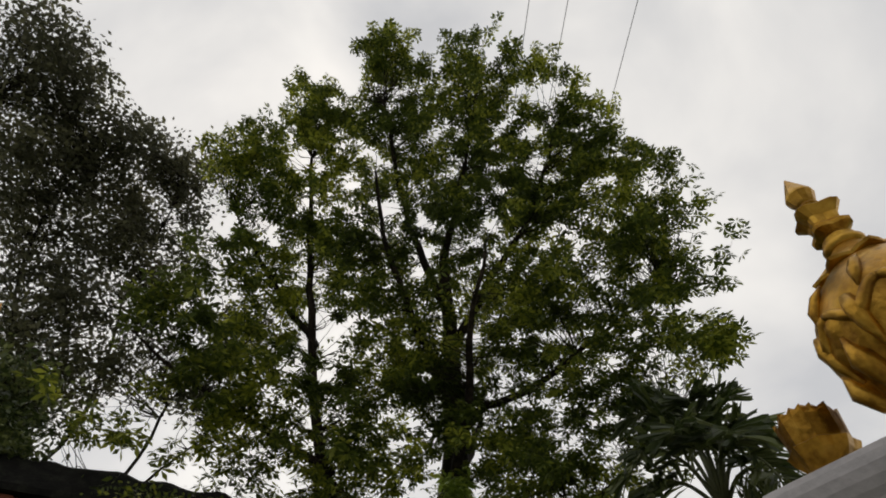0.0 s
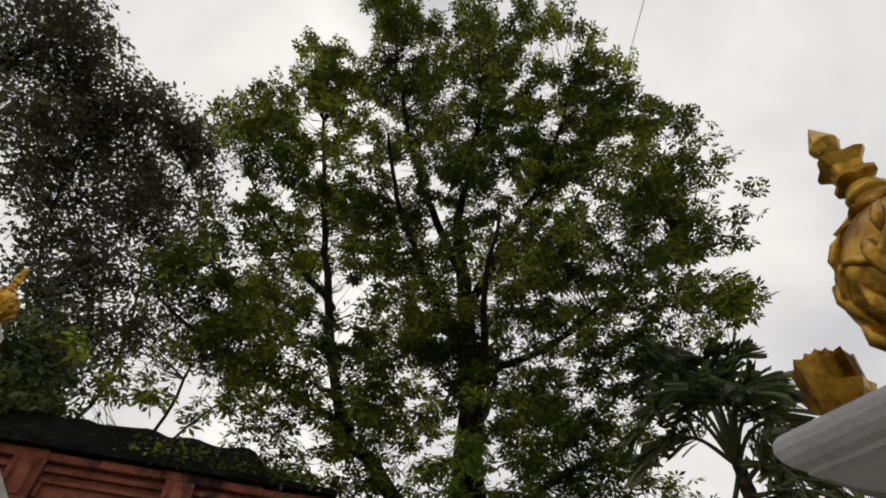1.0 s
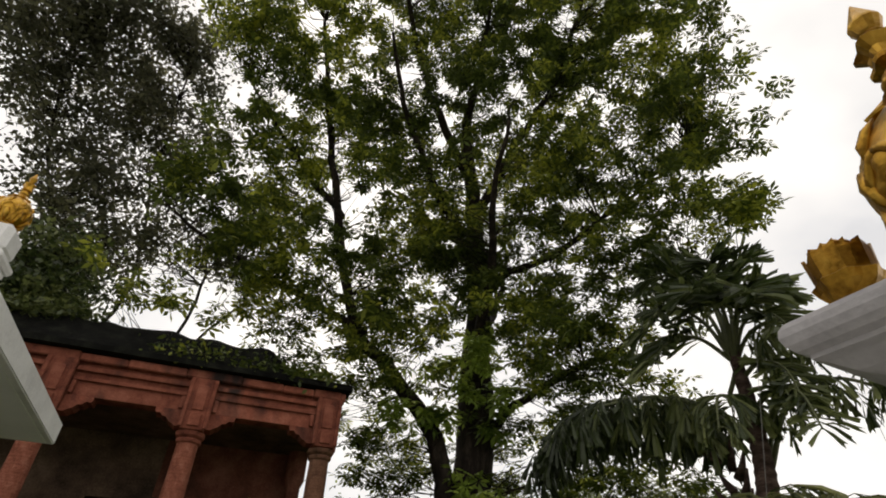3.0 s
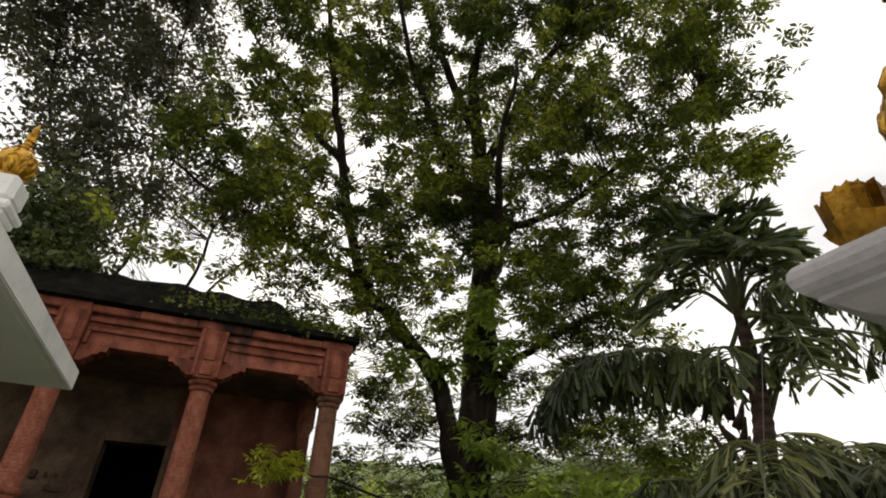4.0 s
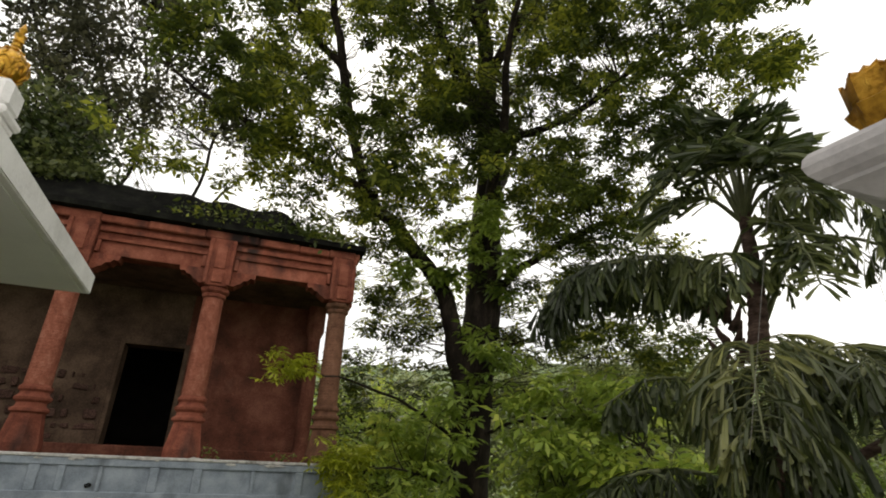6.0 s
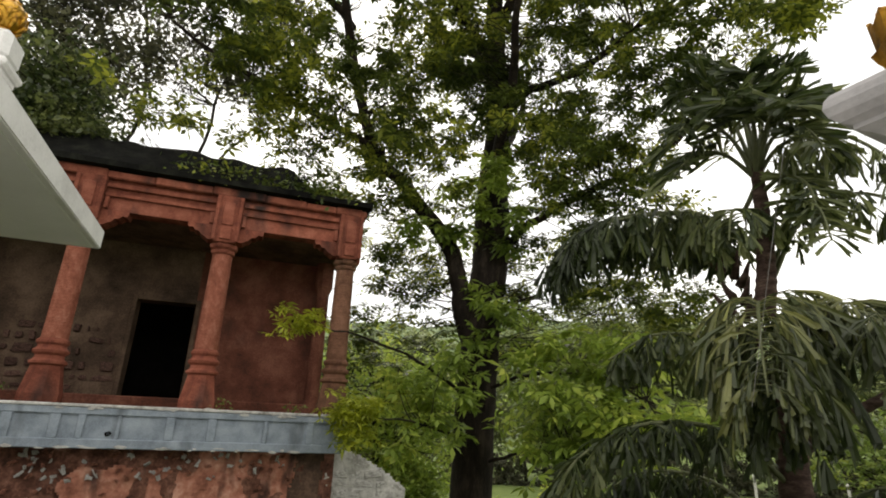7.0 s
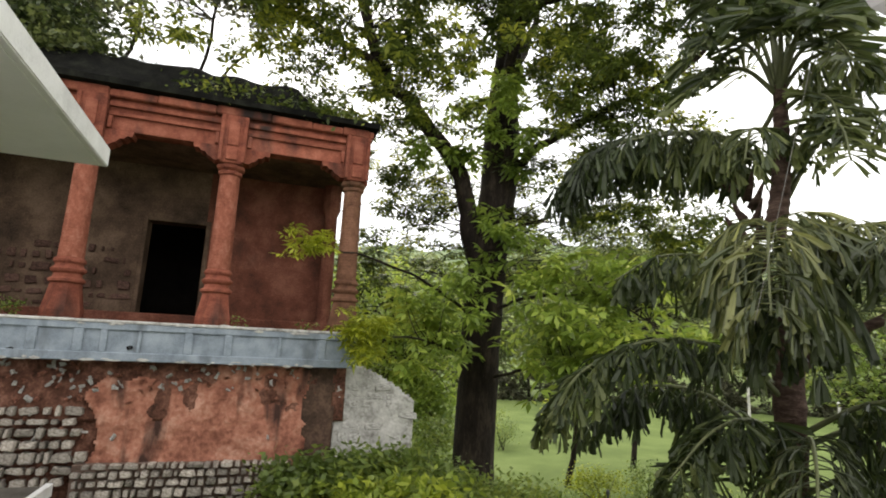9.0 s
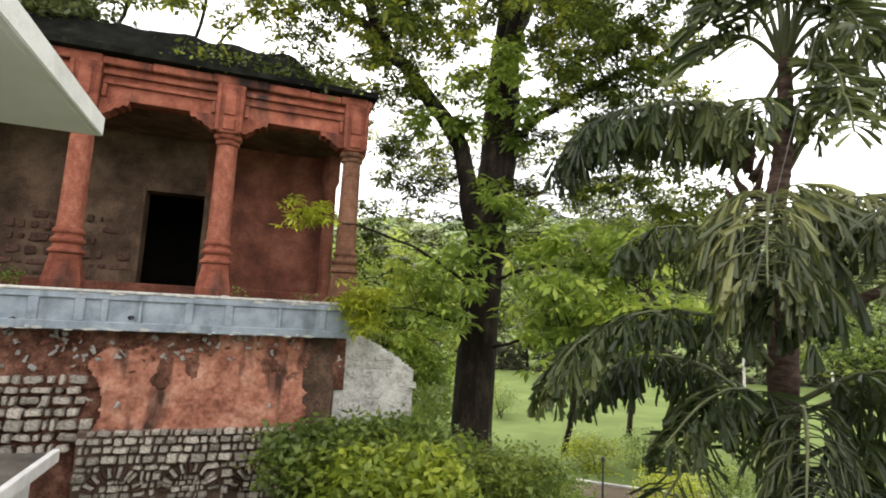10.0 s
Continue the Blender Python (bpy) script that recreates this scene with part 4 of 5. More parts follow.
def dark_tree():
    rng, rr = np.random.default_rng(5), random.Random(5)
    tree = thing("tree", pose(0, 0, 0), "dark dense small-leaved tree rising behind the pavilion", "tree")
    nodes = []
    limb(tree, [(-17.34, 18.2, -0.2), (-17.41, 17.94, 6.06), (-17.37, 17.54, 10.23)], 0.5, 0.36, 0.04, 5, "trunk", rr, 12)
    for pts in (
        [(-17.35, 17.56, 9.81), (-13.04, 17.09, 14.6), (-11.84, 14.39, 18.97), (-10.38, 11.93, 22.65)],
        [(-17.33, 17.6, 9.21), (-11.33, 17.47, 12.52), (-9.42, 16.11, 15.66), (-8.12, 14.95, 17.97)],
        [(-17.35, 17.58, 9.64), (-15.39, 15.5, 13.91), (-16.06, 11.27, 17.71), (-15.29, 7.62, 21.57)],
        [(-17.35, 17.56, 9.81), (-10.59, 16.91, 12.5), (-7.61, 15.96, 14.28)],
        [(-17.34, 17.59, 9.42), (-14.11, 15.65, 13.43), (-14.18, 12.36, 17.88), (-13.36, 10.1, 21.37)],
    ):
        nodes += [tuple(p) for p in limb(tree, pts, 0.10, 0.03, 0.08, 6, rng=rr)]
    lobes = [
        (-7.63, 15.54, 18.06, 1.27, 1.15, 1.67),
        (-14, 6.54, 23.22, 1.66, 1.5, 2.62), (-14.02, 9.08, 19.94, 2.04, 1.84, 3.22), (-13.05, 9.28, 22.51, 2.18, 1.96, 1.96), (-11.86, 10.67, 22.65, 2.18, 1.97, 2.24), (-10.46, 11.65, 23.64, 1.16, 1.05, 1.54),
        (-13.29, 11.61, 19.92, 2.83, 2.55, 2.23), (-10.98, 12.51, 21.67, 1.89, 1.7, 1.4), (-12.52, 12.04, 16.27, 1.92, 1.73, 1.93), (-11.1, 13.51, 16.05, 2.38, 2.14, 1.45), (-11.62, 13.57, 14.36, 1.86, 1.68, 1.2),
        (-10.5, 13.41, 19.51, 1.48, 1.32, 0.86), (-8.61, 15.4, 15.68, 1.15, 1.04, 0.91), (-13.56, 7.85, 23.48, 1.24, 1.12, 1.95),
    ]
    twigs = Heap()
    spots = clumped(rng, nodes, lobes, 950, twigs, 0.02, 0.55, 36, 0.55, 0.2)
    tagged(mesh_part("branchwork", twigs.v, twigs.f, BARK, tree), kind="stuff")
    leaf_mesh("crown", [blades(rng, spots, 0.21, 0.27)], LEAF_DARK, tree, "dense crown of small dark leaves", "stuff")


dark_tree()


# ---- palms ----
def frond(palm, points, pairs, length, width, sag, lift=0.15, sweep=0.5, seed=0, material=None, name="frond", start=0.16, plume=False):
    """An arching midrib with two rows of wedge-shaped, ragged-ended leaflets."""
    rr = random.Random(seed)
    line = smooth_line(points, 8)
    n = len(line)
    v, f = tube(line, [0.026 * (1 - 0.8 * k / (n - 1)) + 0.003 for k in range(n)], 6)
    rib = mesh_part("midrib", v, f, PALMRIB, None, smooth=True)
    heap = Heap()
    down = Vector((0, 0, -1))

    def leaflet(p, d, L, w):
        """A wedge that widens to a ragged, slanting end."""
        wide = d.cross(Vector((rr.uniform(-1, 1), rr.uniform(-1, 1), rr.uniform(-0.4, 0.4))))
        wide = wide.normalized() if wide.length > 0.05 else Vector((1, 0, 0))
        fold = d.cross(wide).normalized() * w * 0.25
        q1 = p + d * L * 0.45
        d2 = (d + down * rr.uniform(0.1, 0.6)).normalized()
        q2 = q1 + d2 * L * 0.4
        a, b, c = rr.uniform(0.0, 0.25), rr.uniform(-0.03, 0.14), rr.uniform(0.0, 0.25)
        rows = [(p - wide * w * 0.08, p, p + wide * w * 0.08),
                (q1 - wide * w * 0.34 + fold, q1, q1 + wide * w * 0.34 + fold),
                (q2 - wide * w * 0.5 + fold, q2, q2 + wide * w * 0.5 + fold),
                (q2 - wide * w * 0.46 + d2 * L * a, q2 + d2 * L * b, q2 + wide * w * 0.46 + d2 * L * c)]
        heap.add([x for row in rows for x in row], [(k * 3 + e, k * 3 + e + 1, k * 3 + e + 4, k * 3 + e + 3) for k in range(3) for e in (0, 1)])

    pairs = int(pairs * (2.2 if plume else 1.25))
    for k in range(pairs):
        s = start + (1 - start) * (k + 0.5) / pairs
        x = s * (n - 1)
        i = min(n - 2, int(x))
        p0 = line[i].lerp(line[i + 1], x - i)
        tan = (line[i + 1] - line[i]).normalized()
        lat = tan.cross(Vector((0, 0, 1)))
        lat = lat.normalized() if lat.length > 0.05 else Vector((1, 0, 0))
        up = lat.cross(tan).normalized()
        for side in (-1, 1):
            L = length * (0.6 + 0.4 * math.sin(math.pi * min(1, 0.2 + 0.75 * s))) * rr.uniform(0.65, 1.2)
            bend = sag * rr.uniform(0.7, 1.4)
            d = (lat * side + tan * (sweep + rr.uniform(-0.6, 0.6)) + up * (lift + rr.uniform(-0.35, 0.35))).normalized()
            if plume:
                leaflet(p0, d, L * 1.05, width * rr.uniform(0.35, 0.6))
                continue
            p, steps = p0.copy(), 4
            pts = [p.copy()]
            for q in range(steps):
                p = p + d * L * 0.72 / steps
                pts.append(p.copy())
                d = (d + down * bend * rr.uniform(0.7, 1.3) / steps * (0.5 + q / steps)).normalized()
                out = d.cross(down)
                out = out.normalized() if out.length > 0.05 else tan.copy()
                for e in (-1, 1):
                    if q or rr.random() < 0.4:
                        dd = (d + out * e * rr.uniform(0.2, 0.75) + down * rr.uniform(0.0, 0.35) * min(1.0, sag)).normalized()
                        leaflet(p, dd, L * 0.5 * rr.uniform(0.6, 1.4), width * rr.uniform(0.25, 0.75))
            leaflet(p, d, L * 0.5 * rr.uniform(0.7, 1.3), width * rr.uniform(0.4, 0.9))
            heap.add(*tube(pts, [0.006 - 0.001 * q for q in range(len(pts))], 4))
    ob = mesh_part(name, heap.v, heap.f, material or LEAF_PALM, palm)
    rib.parent = ob
    return ob


PALMRIB = ramp_mat("palm_midrib", [(0.05, 0.06, 0.02), (0.12, 0.13, 0.05)], 4, 0.6, 0.1)


def palm_trunk(palm, points, r0, r1):
    line = smooth_line(points, 14)
    n = len(line)
    radii = [(r0 + (r1 - r0) * k / (n - 1)) * (1 + (0.07 if k % 3 == 0 else -0.02)) for k in range(n)]
    v, f = tube(line, radii, 14)
    mesh_part("trunk", v, f, PALMBARK, palm, "reddish ringed fibrous trunk", True)


def near_palm():
    palm = thing("palm", pose(0, 0, 0), "palm with drooping ragged fishtail fronds and a ringed trunk", "palm")
    palm_trunk(palm, [(2.99, 5.95, -0.1), (3.03, 5.91, 2.22), (3.07, 5.87, 4.28), (3.06, 5.85, 5.34)], 0.148, 0.13)
    palm_trunk(palm, [(2.91, 5.67, 5.73), (2.98, 5.64, 6.16), (3.04, 5.66, 6.76), (3.08, 5.7, 7.34)], 0.105, 0.06)
    v, f = tube(smooth_line([(3.11, 5.86, 4.44), (3.4, 5.73, 4.75), (3.92, 5.45, 5.1)], 6), [0.05] * 13, 8)
    mesh_part("stalk", v, f, PALMBARK, palm, smooth=True)
    # fan of erect fronds
    frond(palm, [(3.06, 5.71, 7.24), (2.85, 5.7, 7.73), (2.48, 5.65, 7.9), (2.09, 5.59, 7.52)], 15, 0.46, 0.14, 0.5, 0.12, 0.75, 1, plume=True, start=0.3)
    frond(palm, [(3.06, 5.71, 7.24), (2.96, 5.76, 7.87), (2.74, 5.87, 8.45), (2.41, 5.9, 8.43)], 15, 0.46, 0.14, 0.5, 0.12, 0.75, 2, plume=True, start=0.3)
    frond(palm, [(3.06, 5.71, 7.24), (3.08, 5.81, 8.02), (3.02, 5.96, 8.68), (2.91, 6.12, 8.93)], 15, 0.46, 0.14, 0.5, 0.12, 0.75, 3, plume=True, start=0.3)
    frond(palm, [(3.06, 5.71, 7.24), (3.12, 5.68, 7.97), (3.1, 5.57, 8.37), (3.04, 5.5, 8.43)], 15, 0.46, 0.14, 0.5, 0.12, 0.75, 4, plume=True, start=0.3)
    frond(palm, [(3.06, 5.71, 7.24), (3.25, 5.72, 8), (3.45, 5.72, 8.47), (3.63, 5.84, 8.64)], 15, 0.46, 0.14, 0.5, 0.12, 0.75, 5, plume=True, start=0.3)
    frond(palm, [(3.06, 5.71, 7.24), (3.25, 5.61, 7.82), (3.42, 5.38, 7.97), (3.5, 5.21, 7.82)], 15, 0.46, 0.14, 0.5, 0.12, 0.75, 6, plume=True, start=0.3)
    frond(palm, [(3.06, 5.71, 7.24), (3.2, 5.52, 7.62), (3.32, 5.21, 7.55), (3.33, 4.97, 7.19)], 15, 0.46, 0.14, 0.5, 0.12, 0.75, 7, plume=True, start=0.3)
    frond(palm, [(3.06, 5.71, 7.24), (2.74, 5.64, 7.48), (2.41, 5.57, 7.44), (2.1, 5.48, 7.12)], 15, 0.46, 0.14, 0.5, 0.12, 0.75, 8, plume=True, start=0.3)
    frond(palm, [(3.06, 5.71, 7.24), (2.97, 5.42, 7.71), (2.73, 5.2, 7.85), (2.46, 5, 7.69)], 15, 0.46, 0.14, 0.5, 0.12, 0.75, 9, plume=True, start=0.3)
    frond(palm, [(3.06, 5.71, 7.24), (3.06, 5.37, 7.64), (3.03, 5.04, 7.71), (3, 4.7, 7.46)], 15, 0.46, 0.14, 0.5, 0.12, 0.75, 10, plume=True, start=0.3)
    frond(palm, [(3.06, 5.71, 7.24), (3.2, 5.97, 8.04), (3.21, 6.42, 8.65), (2.91, 6.77, 8.79)], 15, 0.46, 0.14, 0.5, 0.12, 0.75, 11, plume=True, start=0.3)
    frond(palm, [(3.06, 5.71, 7.04), (3.16, 5.43, 7.11), (3.22, 5.16, 6.92), (3.21, 5.04, 6.53)], 13, 0.36, 0.11, 1.6, 0.0, 0.5, 62, plume=True, start=0.25)
    frond(palm, [(3.02, 5.67, 6.64), (3.11, 5.34, 6.76), (3.2, 5.05, 6.64), (3.2, 4.93, 6.27)], 13, 0.36, 0.11, 1.6, 0.0, 0.5, 63, plume=True, start=0.25)
    # hanging fronds
    frond(palm, [(3.06, 5.82, 6.4), (2.66, 6, 6.88), (2.01, 6.24, 7.01), (1.37, 6.39, 6.85), (0.97, 6.46, 6.46)], 26, 0.62, 0.12, 4.5, -0.1, 0.25, 6)
    frond(palm, [(3.07, 5.83, 6.51), (2.67, 6.15, 6.98), (2.01, 6.44, 7.11), (1.42, 6.67, 6.98), (1.08, 6.78, 6.6)], 24, 0.62, 0.12, 4.5, -0.1, 0.25, 26)
    frond(palm, [(2.96, 5.82, 6.93), (3.25, 5.58, 7.52), (3.66, 5.29, 7.53), (4, 5.08, 7.07), (4.12, 4.99, 6.43)], 14, 0.55, 0.10, 4.0, -0.1, 0.3, 7)
    frond(palm, [(3.11, 5.8, 6.14), (3.37, 5.54, 6.74), (3.73, 5.26, 6.87), (4.08, 4.99, 6.54), (4.25, 4.85, 6.1)], 12, 0.45, 0.10, 3.2, 0.0, 0.4, 8)
    frond(palm, [(3.09, 5.82, 6.29), (2.86, 5.58, 6.72), (2.58, 5.29, 6.69), (2.42, 5.11, 6.32)], 12, 0.4, 0.09, 3.0, 0.0, 0.4, 9)
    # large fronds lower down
    frond(palm, [(3.05, 5.83, 5.34), (2.84, 5.5, 5.72), (2.62, 5.15, 5.75), (2.37, 4.7, 5.38), (2.23, 4.43, 4.9)], 30, 0.72, 0.09, 3.4, 0.5, 0.35, 10, LEAF_PALM_LIT, start=0.3)
    frond(palm, [(3.05, 5.83, 5.23), (2.91, 5.49, 5.55), (2.76, 5.2, 5.52), (2.6, 4.86, 5.18), (2.52, 4.72, 4.75)], 22, 0.7, 0.11, 4.0, 0.4, 0.3, 21, start=0.3)
    frond(palm, [(3.07, 5.83, 5.23), (3.2, 5.37, 5.68), (3.32, 5.01, 5.67), (3.42, 4.66, 5.38), (3.47, 4.47, 4.94)], 26, 0.72, 0.10, 3.6, 0.5, 0.4, 11, LEAF_PALM_LIT, start=0.25)
    frond(palm, [(3.05, 5.83, 5.02), (2.8, 5.41, 5.26), (2.58, 5.02, 5.08), (2.45, 4.83, 4.65)], 14, 0.4, 0.10, 3.4, 0.3, 0.5, 23)
    frond(palm, [(3.04, 5.85, 5.13), (2.5, 5.82, 5.51), (1.92, 5.8, 5.56), (1.43, 5.78, 5.29)], 16, 0.5, 0.11, 4.0, -0.1, 0.2, 12)
    frond(palm, [(3.05, 5.86, 4.18), (2.47, 5.68, 4.64), (1.74, 5.57, 4.71), (1.09, 5.49, 4.41), (0.75, 5.45, 3.95)], 24, 0.5, 0.11, 2.2, 0.05, 0.4, 13)
    frond(palm, [(3.07, 5.87, 3.86), (3.59, 5.48, 4.26), (4.18, 5.26, 4.2), (4.65, 5.06, 3.73)], 16, 0.42, 0.09, 3.0, 0.0, 0.3, 16)
    frond(palm, [(3.04, 5.87, 3.45), (2.91, 5.32, 3.94), (2.69, 4.83, 3.81), (2.51, 4.54, 3.38)], 20, 0.55, 0.06, 2.6, 0.1, 0.4, 17, LEAF_PALM_LIT)
    frond(palm, [(3.07, 5.87, 3.76), (3.68, 5.48, 4.11), (4.27, 5.26, 3.89), (4.74, 5.07, 3.32)], 22, 0.5, 0.10, 2.2, 0.05, 0.4, 35)
    frond(palm, [(3.05, 5.87, 3.71), (2.55, 5.43, 4.05), (2.08, 5.15, 3.98), (1.65, 4.97, 3.6)], 20, 0.42, 0.10, 2.2, 0.05, 0.4, 36)
    frond(palm, [(3.05, 5.83, 3.14), (3.1, 5.42, 3.43), (3.13, 5.02, 3.31), (3.16, 4.73, 2.89)], 20, 0.45, 0.08, 1.6, 0.1, 0.4, 37)
    frond(palm, [(3.06, 5.87, 3.34), (3.46, 5.4, 3.69), (3.95, 5.08, 3.52), (4.32, 4.89, 3.01)], 20, 0.5, 0.09, 1.6, 0.1, 0.4, 31)
    frond(palm, [(3.04, 5.87, 3.34), (2.55, 5.54, 3.69), (2.07, 5.26, 3.56), (1.64, 5.08, 3.09)], 22, 0.5, 0.07, 1.2, 0.1, 0.4, 32, plume=True)
    frond(palm, [(3.09, 5.83, 6.14), (3.28, 5.78, 6.61), (3.44, 5.69, 7.02), (3.53, 5.62, 7.45)], 18, 0.42, 0.12, 0.8, 0.1, 0.6, 33, plume=True)
    # stubs of old leaf stalks on the upper stem
    rs = random.Random(6)
    for k in range(16):
        a, z = rs.uniform(0, 6.28), 5.1 + 1.45 * k / 16
        b = Vector((2.83 - 0.08 * max(0, z - 5.8), 5.95, z))
        o = Vector((math.cos(a), math.sin(a), 0))
        v, f = tube([b + o * 0.06, b + o * 0.16 + Vector((0, 0, 0.1)), b + o * 0.24 + Vector((0, 0, 0.24))], [0.05, 0.035, 0.012], 6)
        mesh_part("leaf_base", v, f, PALMBARK, palm, smooth=True)
    frond(palm, [(3.05, 5.92, 3.66), (2.47, 6.24, 4.19), (1.85, 6.57, 4.21), (1.31, 6.79, 3.79)], 18, 0.55, 0.11, 3.6, 0.0, 0.3, 19)


# lighter copy of the palm leaf, painting light onto some lower fronds
LEAF_PALM_LIT = leaf_mat("sunlit_palm_leaf", (0.010, 0.017, 0.005), (0.052, 0.067, 0.018), (0.26, 0.265, 0.085), 0.32, 0.42)
near_palm()


def back_palm():
    palm = thing("palm", pose(0, 0, 0), "lower palm with feathery dark fronds", "palm")
    palm_trunk(palm, [(6.5, 8.34, -0.1), (6.47, 8.34, 2.2), (6.45, 8.34, 4.84)], 0.14, 0.1)
    for k in range(9):
        a = 2 * math.pi * k / 9 + 0.3
        dx, dy = math.cos(a), math.sin(a)
        r = 1.5 + 0.3 * math.sin(5 * k)
        frond(palm, [(6.45, 8.34, 4.8), (6.45 + dx * r * 0.35, 8.34 + dy * r * 0.35, 5.62), (6.45 + dx * r * 0.8, 8.34 + dy * r * 0.8, 5.78), (6.45 + dx * r * 1.25, 8.34 + dy * r * 1.25, 5.15)], 18, 0.5, 0.07, 1.5, 0.2, 0.5, 40 + k, plume=True)


back_palm()
for pts in ([(2.25, 3.79, 6.5), (1.84, 3.85, 4.8)], [(2.55, 3.45, 6.47), (2.74, 3.61, 4.37)]):
    v, f = tube(smooth_line(pts, 8), [0.0016] * 9, 5)
    tagged(mesh_part("stay_wire", v, f, CONCRETE), "thin grey stay wire beside the palm", "wire", "stay wires")


# ---- shrubs, hedge and far planting ----
def shrub(name, lobes, count, size, material, label, seed, stems=True, category="bush", group=""):
    rng = np.random.default_rng(seed)
    ob = thing(name, pose(0, 0, 0), label, category, group)
    if stems:
        heap = Heap()
        for x, y, z, rx, ry, rz in lobes:
            for k in range(5):
                e = Vector((x + rng.normal(0, rx * 0.4), y + rng.normal(0, ry * 0.4), z + rz * rng.uniform(0.2, 0.8)))
                b = Vector((x + rng.normal(0, 0.12), y + rng.normal(0, 0.12), -0.05))
                heap.add(*tube(smooth_line([b, b.lerp(e, 0.5) + Vector(rng.normal(0, 0.08, 3)), e], 3), [0.02, 0.018, 0.016, 0.014, 0.012, 0.009, 0.006], 5))
        tagged(mesh_part("stemwork", heap.v, heap.f, BARK, ob), kind="stuff")
    cs = in_lobes(rng, lobes, max(8, count // 60), 0.6)
    pts = cs[rng.integers(0, len(cs), count)] + rng.normal(0, 0.17, (count, 3)) * np.array([1, 1, 0.8]) * (1 + size)
    pts[:, 2] = np.maximum(pts[:, 2], 0.05)
    leaf_mesh("foliage", [blades(rng, pts, size, 0.25)], material, ob)
    return ob


shrub("bush", [(-2.67, 8.9, 2.32, 0.49, 0.5, 0.31), (-1.98, 9.41, 2.25, 0.66, 0.59, 0.33), (-1.1, 9.88, 2.29, 0.78, 0.71, 0.3), (-2.3, 9.01, 1.89, 0.72, 0.64, 0.45)], 11000, 0.15, LEAF_BUSH, "leafy green bush against the rubble wall", 21)
shrub("bush", [(-0.36, 10.86, 1.8, 0.64, 0.58, 0.43), (0.71, 10.86, 1.68, 0.74, 0.67, 0.37), (1.33, 10.81, 1.63, 0.63, 0.57, 0.32)], 9000, 0.11, LEAF_BUSH, "scrubby green bush at the foot of the tree", 22)
shrub("bush", [(-1.92, 8.29, 2.05, 0.41, 0.5, 0.29), (-1.37, 8.42, 2.13, 0.46, 0.5, 0.25), (-0.55, 8.53, 2.16, 0.58, 0.52, 0.34), (-1.01, 8.38, 1.78, 0.98, 0.88, 0.41)], 6500, 0.16, LEAF_LIME, "bright yellow-green garden shrub", 23)
shrub("bush", [(1.58, 12.67, 0.7, 1.05, 0.7, 0.8), (-1.09, 14.16, 1.6, 0.87, 0.7, 1.2)], 6000, 0.10, LEAF_BUSH, "dark green undergrowth beside the trunk", 24)
shrub("bush", [(-1.97, 17.01, 2.4, 1.26, 0.8, 1.2)], 5000, 0.16, LEAF_YOUNG, "broad-leaved green shrub behind the stub wall", 25)
shrub("hedge_shrub", [(3.69, 18.15, 0.45, 0.98, 0.5, 0.5)], 2200, 0.10, LEAF_YELLOW, "low yellow border shrub", 26, group="border shrubs")
shrub("hedge_shrub", [(5.47, 18.77, 0.5, 0.87, 0.5, 0.55)], 2000, 0.10, LEAF_BUSH, "low green border shrub", 27, group="border shrubs")
shrub("hedge_shrub", [(4.84, 14.63, 0.5, 0.84, 0.5, 0.6)], 2200, 0.10, LEAF_YELLOW, "low yellow border shrub", 28, group="border shrubs")
shrub("hedge_shrub", [(6.55, 15.16, 0.5, 0.96, 0.5, 0.6)], 2200, 0.10, LEAF_BUSH, "low green border shrub", 29, group="border shrubs")
shrub("topiary", [(0.92, 26.87, 1, 0.76, 0.55, 0.5), (0.95, 25.63, 0.5, 0.4, 0.3, 0.4)], 2500, 0.08, LEAF_BUSH, "small clipped round shrub on the lawn", 30)
shrub("croton", [(3.46, 28.48, 1.5, 0.33, 0.22, 0.75)], 900, 0.14, LEAF_YELLOW, "slender yellow-leaved plant on the lawn", 31)


def small_tree(base, height, lobes, count, size, material, label, seed, group="", r=0.12):
    rng, rr = np.random.default_rng(seed), random.Random(seed)
    ob = thing("tree", pose(0, 0, 0), label, "tree", group)
    x, y = base
    z0 = 0.012 * max(0.0, math.hypot(x, y) - 52) - 0.1
    nodes = [tuple(p) for p in limb(ob, [(x, y, z0), (x + rr.uniform(-0.3, 0.3), y, height * 0.35), (x + rr.uniform(-0.5, 0.5), y, height * 0.75)], r, r * 0.4, 0.03, 5, "trunk", rr)]
    heap = Heap()
    spots = clumped(rng, nodes[3:], lobes, max(10, count // 60), heap, r * 0.25, 0.5 * height / 6, 60, 0.7)
    tagged(mesh_part("branchwork", heap.v, heap.f, BARK, ob), kind="stuff")
    leaf_mesh("crown", [blades(rng, spots, size, 0.28)], material, ob)
    return ob


small_tree((-3.1, 18.0), 7.7, [(-3.33, 17.79, 5.38, 2.14, 1.8, 2.39), (-1.15, 18.61, 4.77, 1.71, 1.6, 2.16), (-2.24, 17.2, 3.41, 1.71, 1.2, 1.5)], 9000, 0.19, LEAF_YOUNG, "light green young tree behind the pavilion", 51)
small_tree((3.0, 19.8), 7.2, [(2.75, 19.56, 5.04, 2.03, 1.5, 1.29)], 4000, 0.17, LEAF_BUSH, "yellow-green young tree on the lawn", 52)
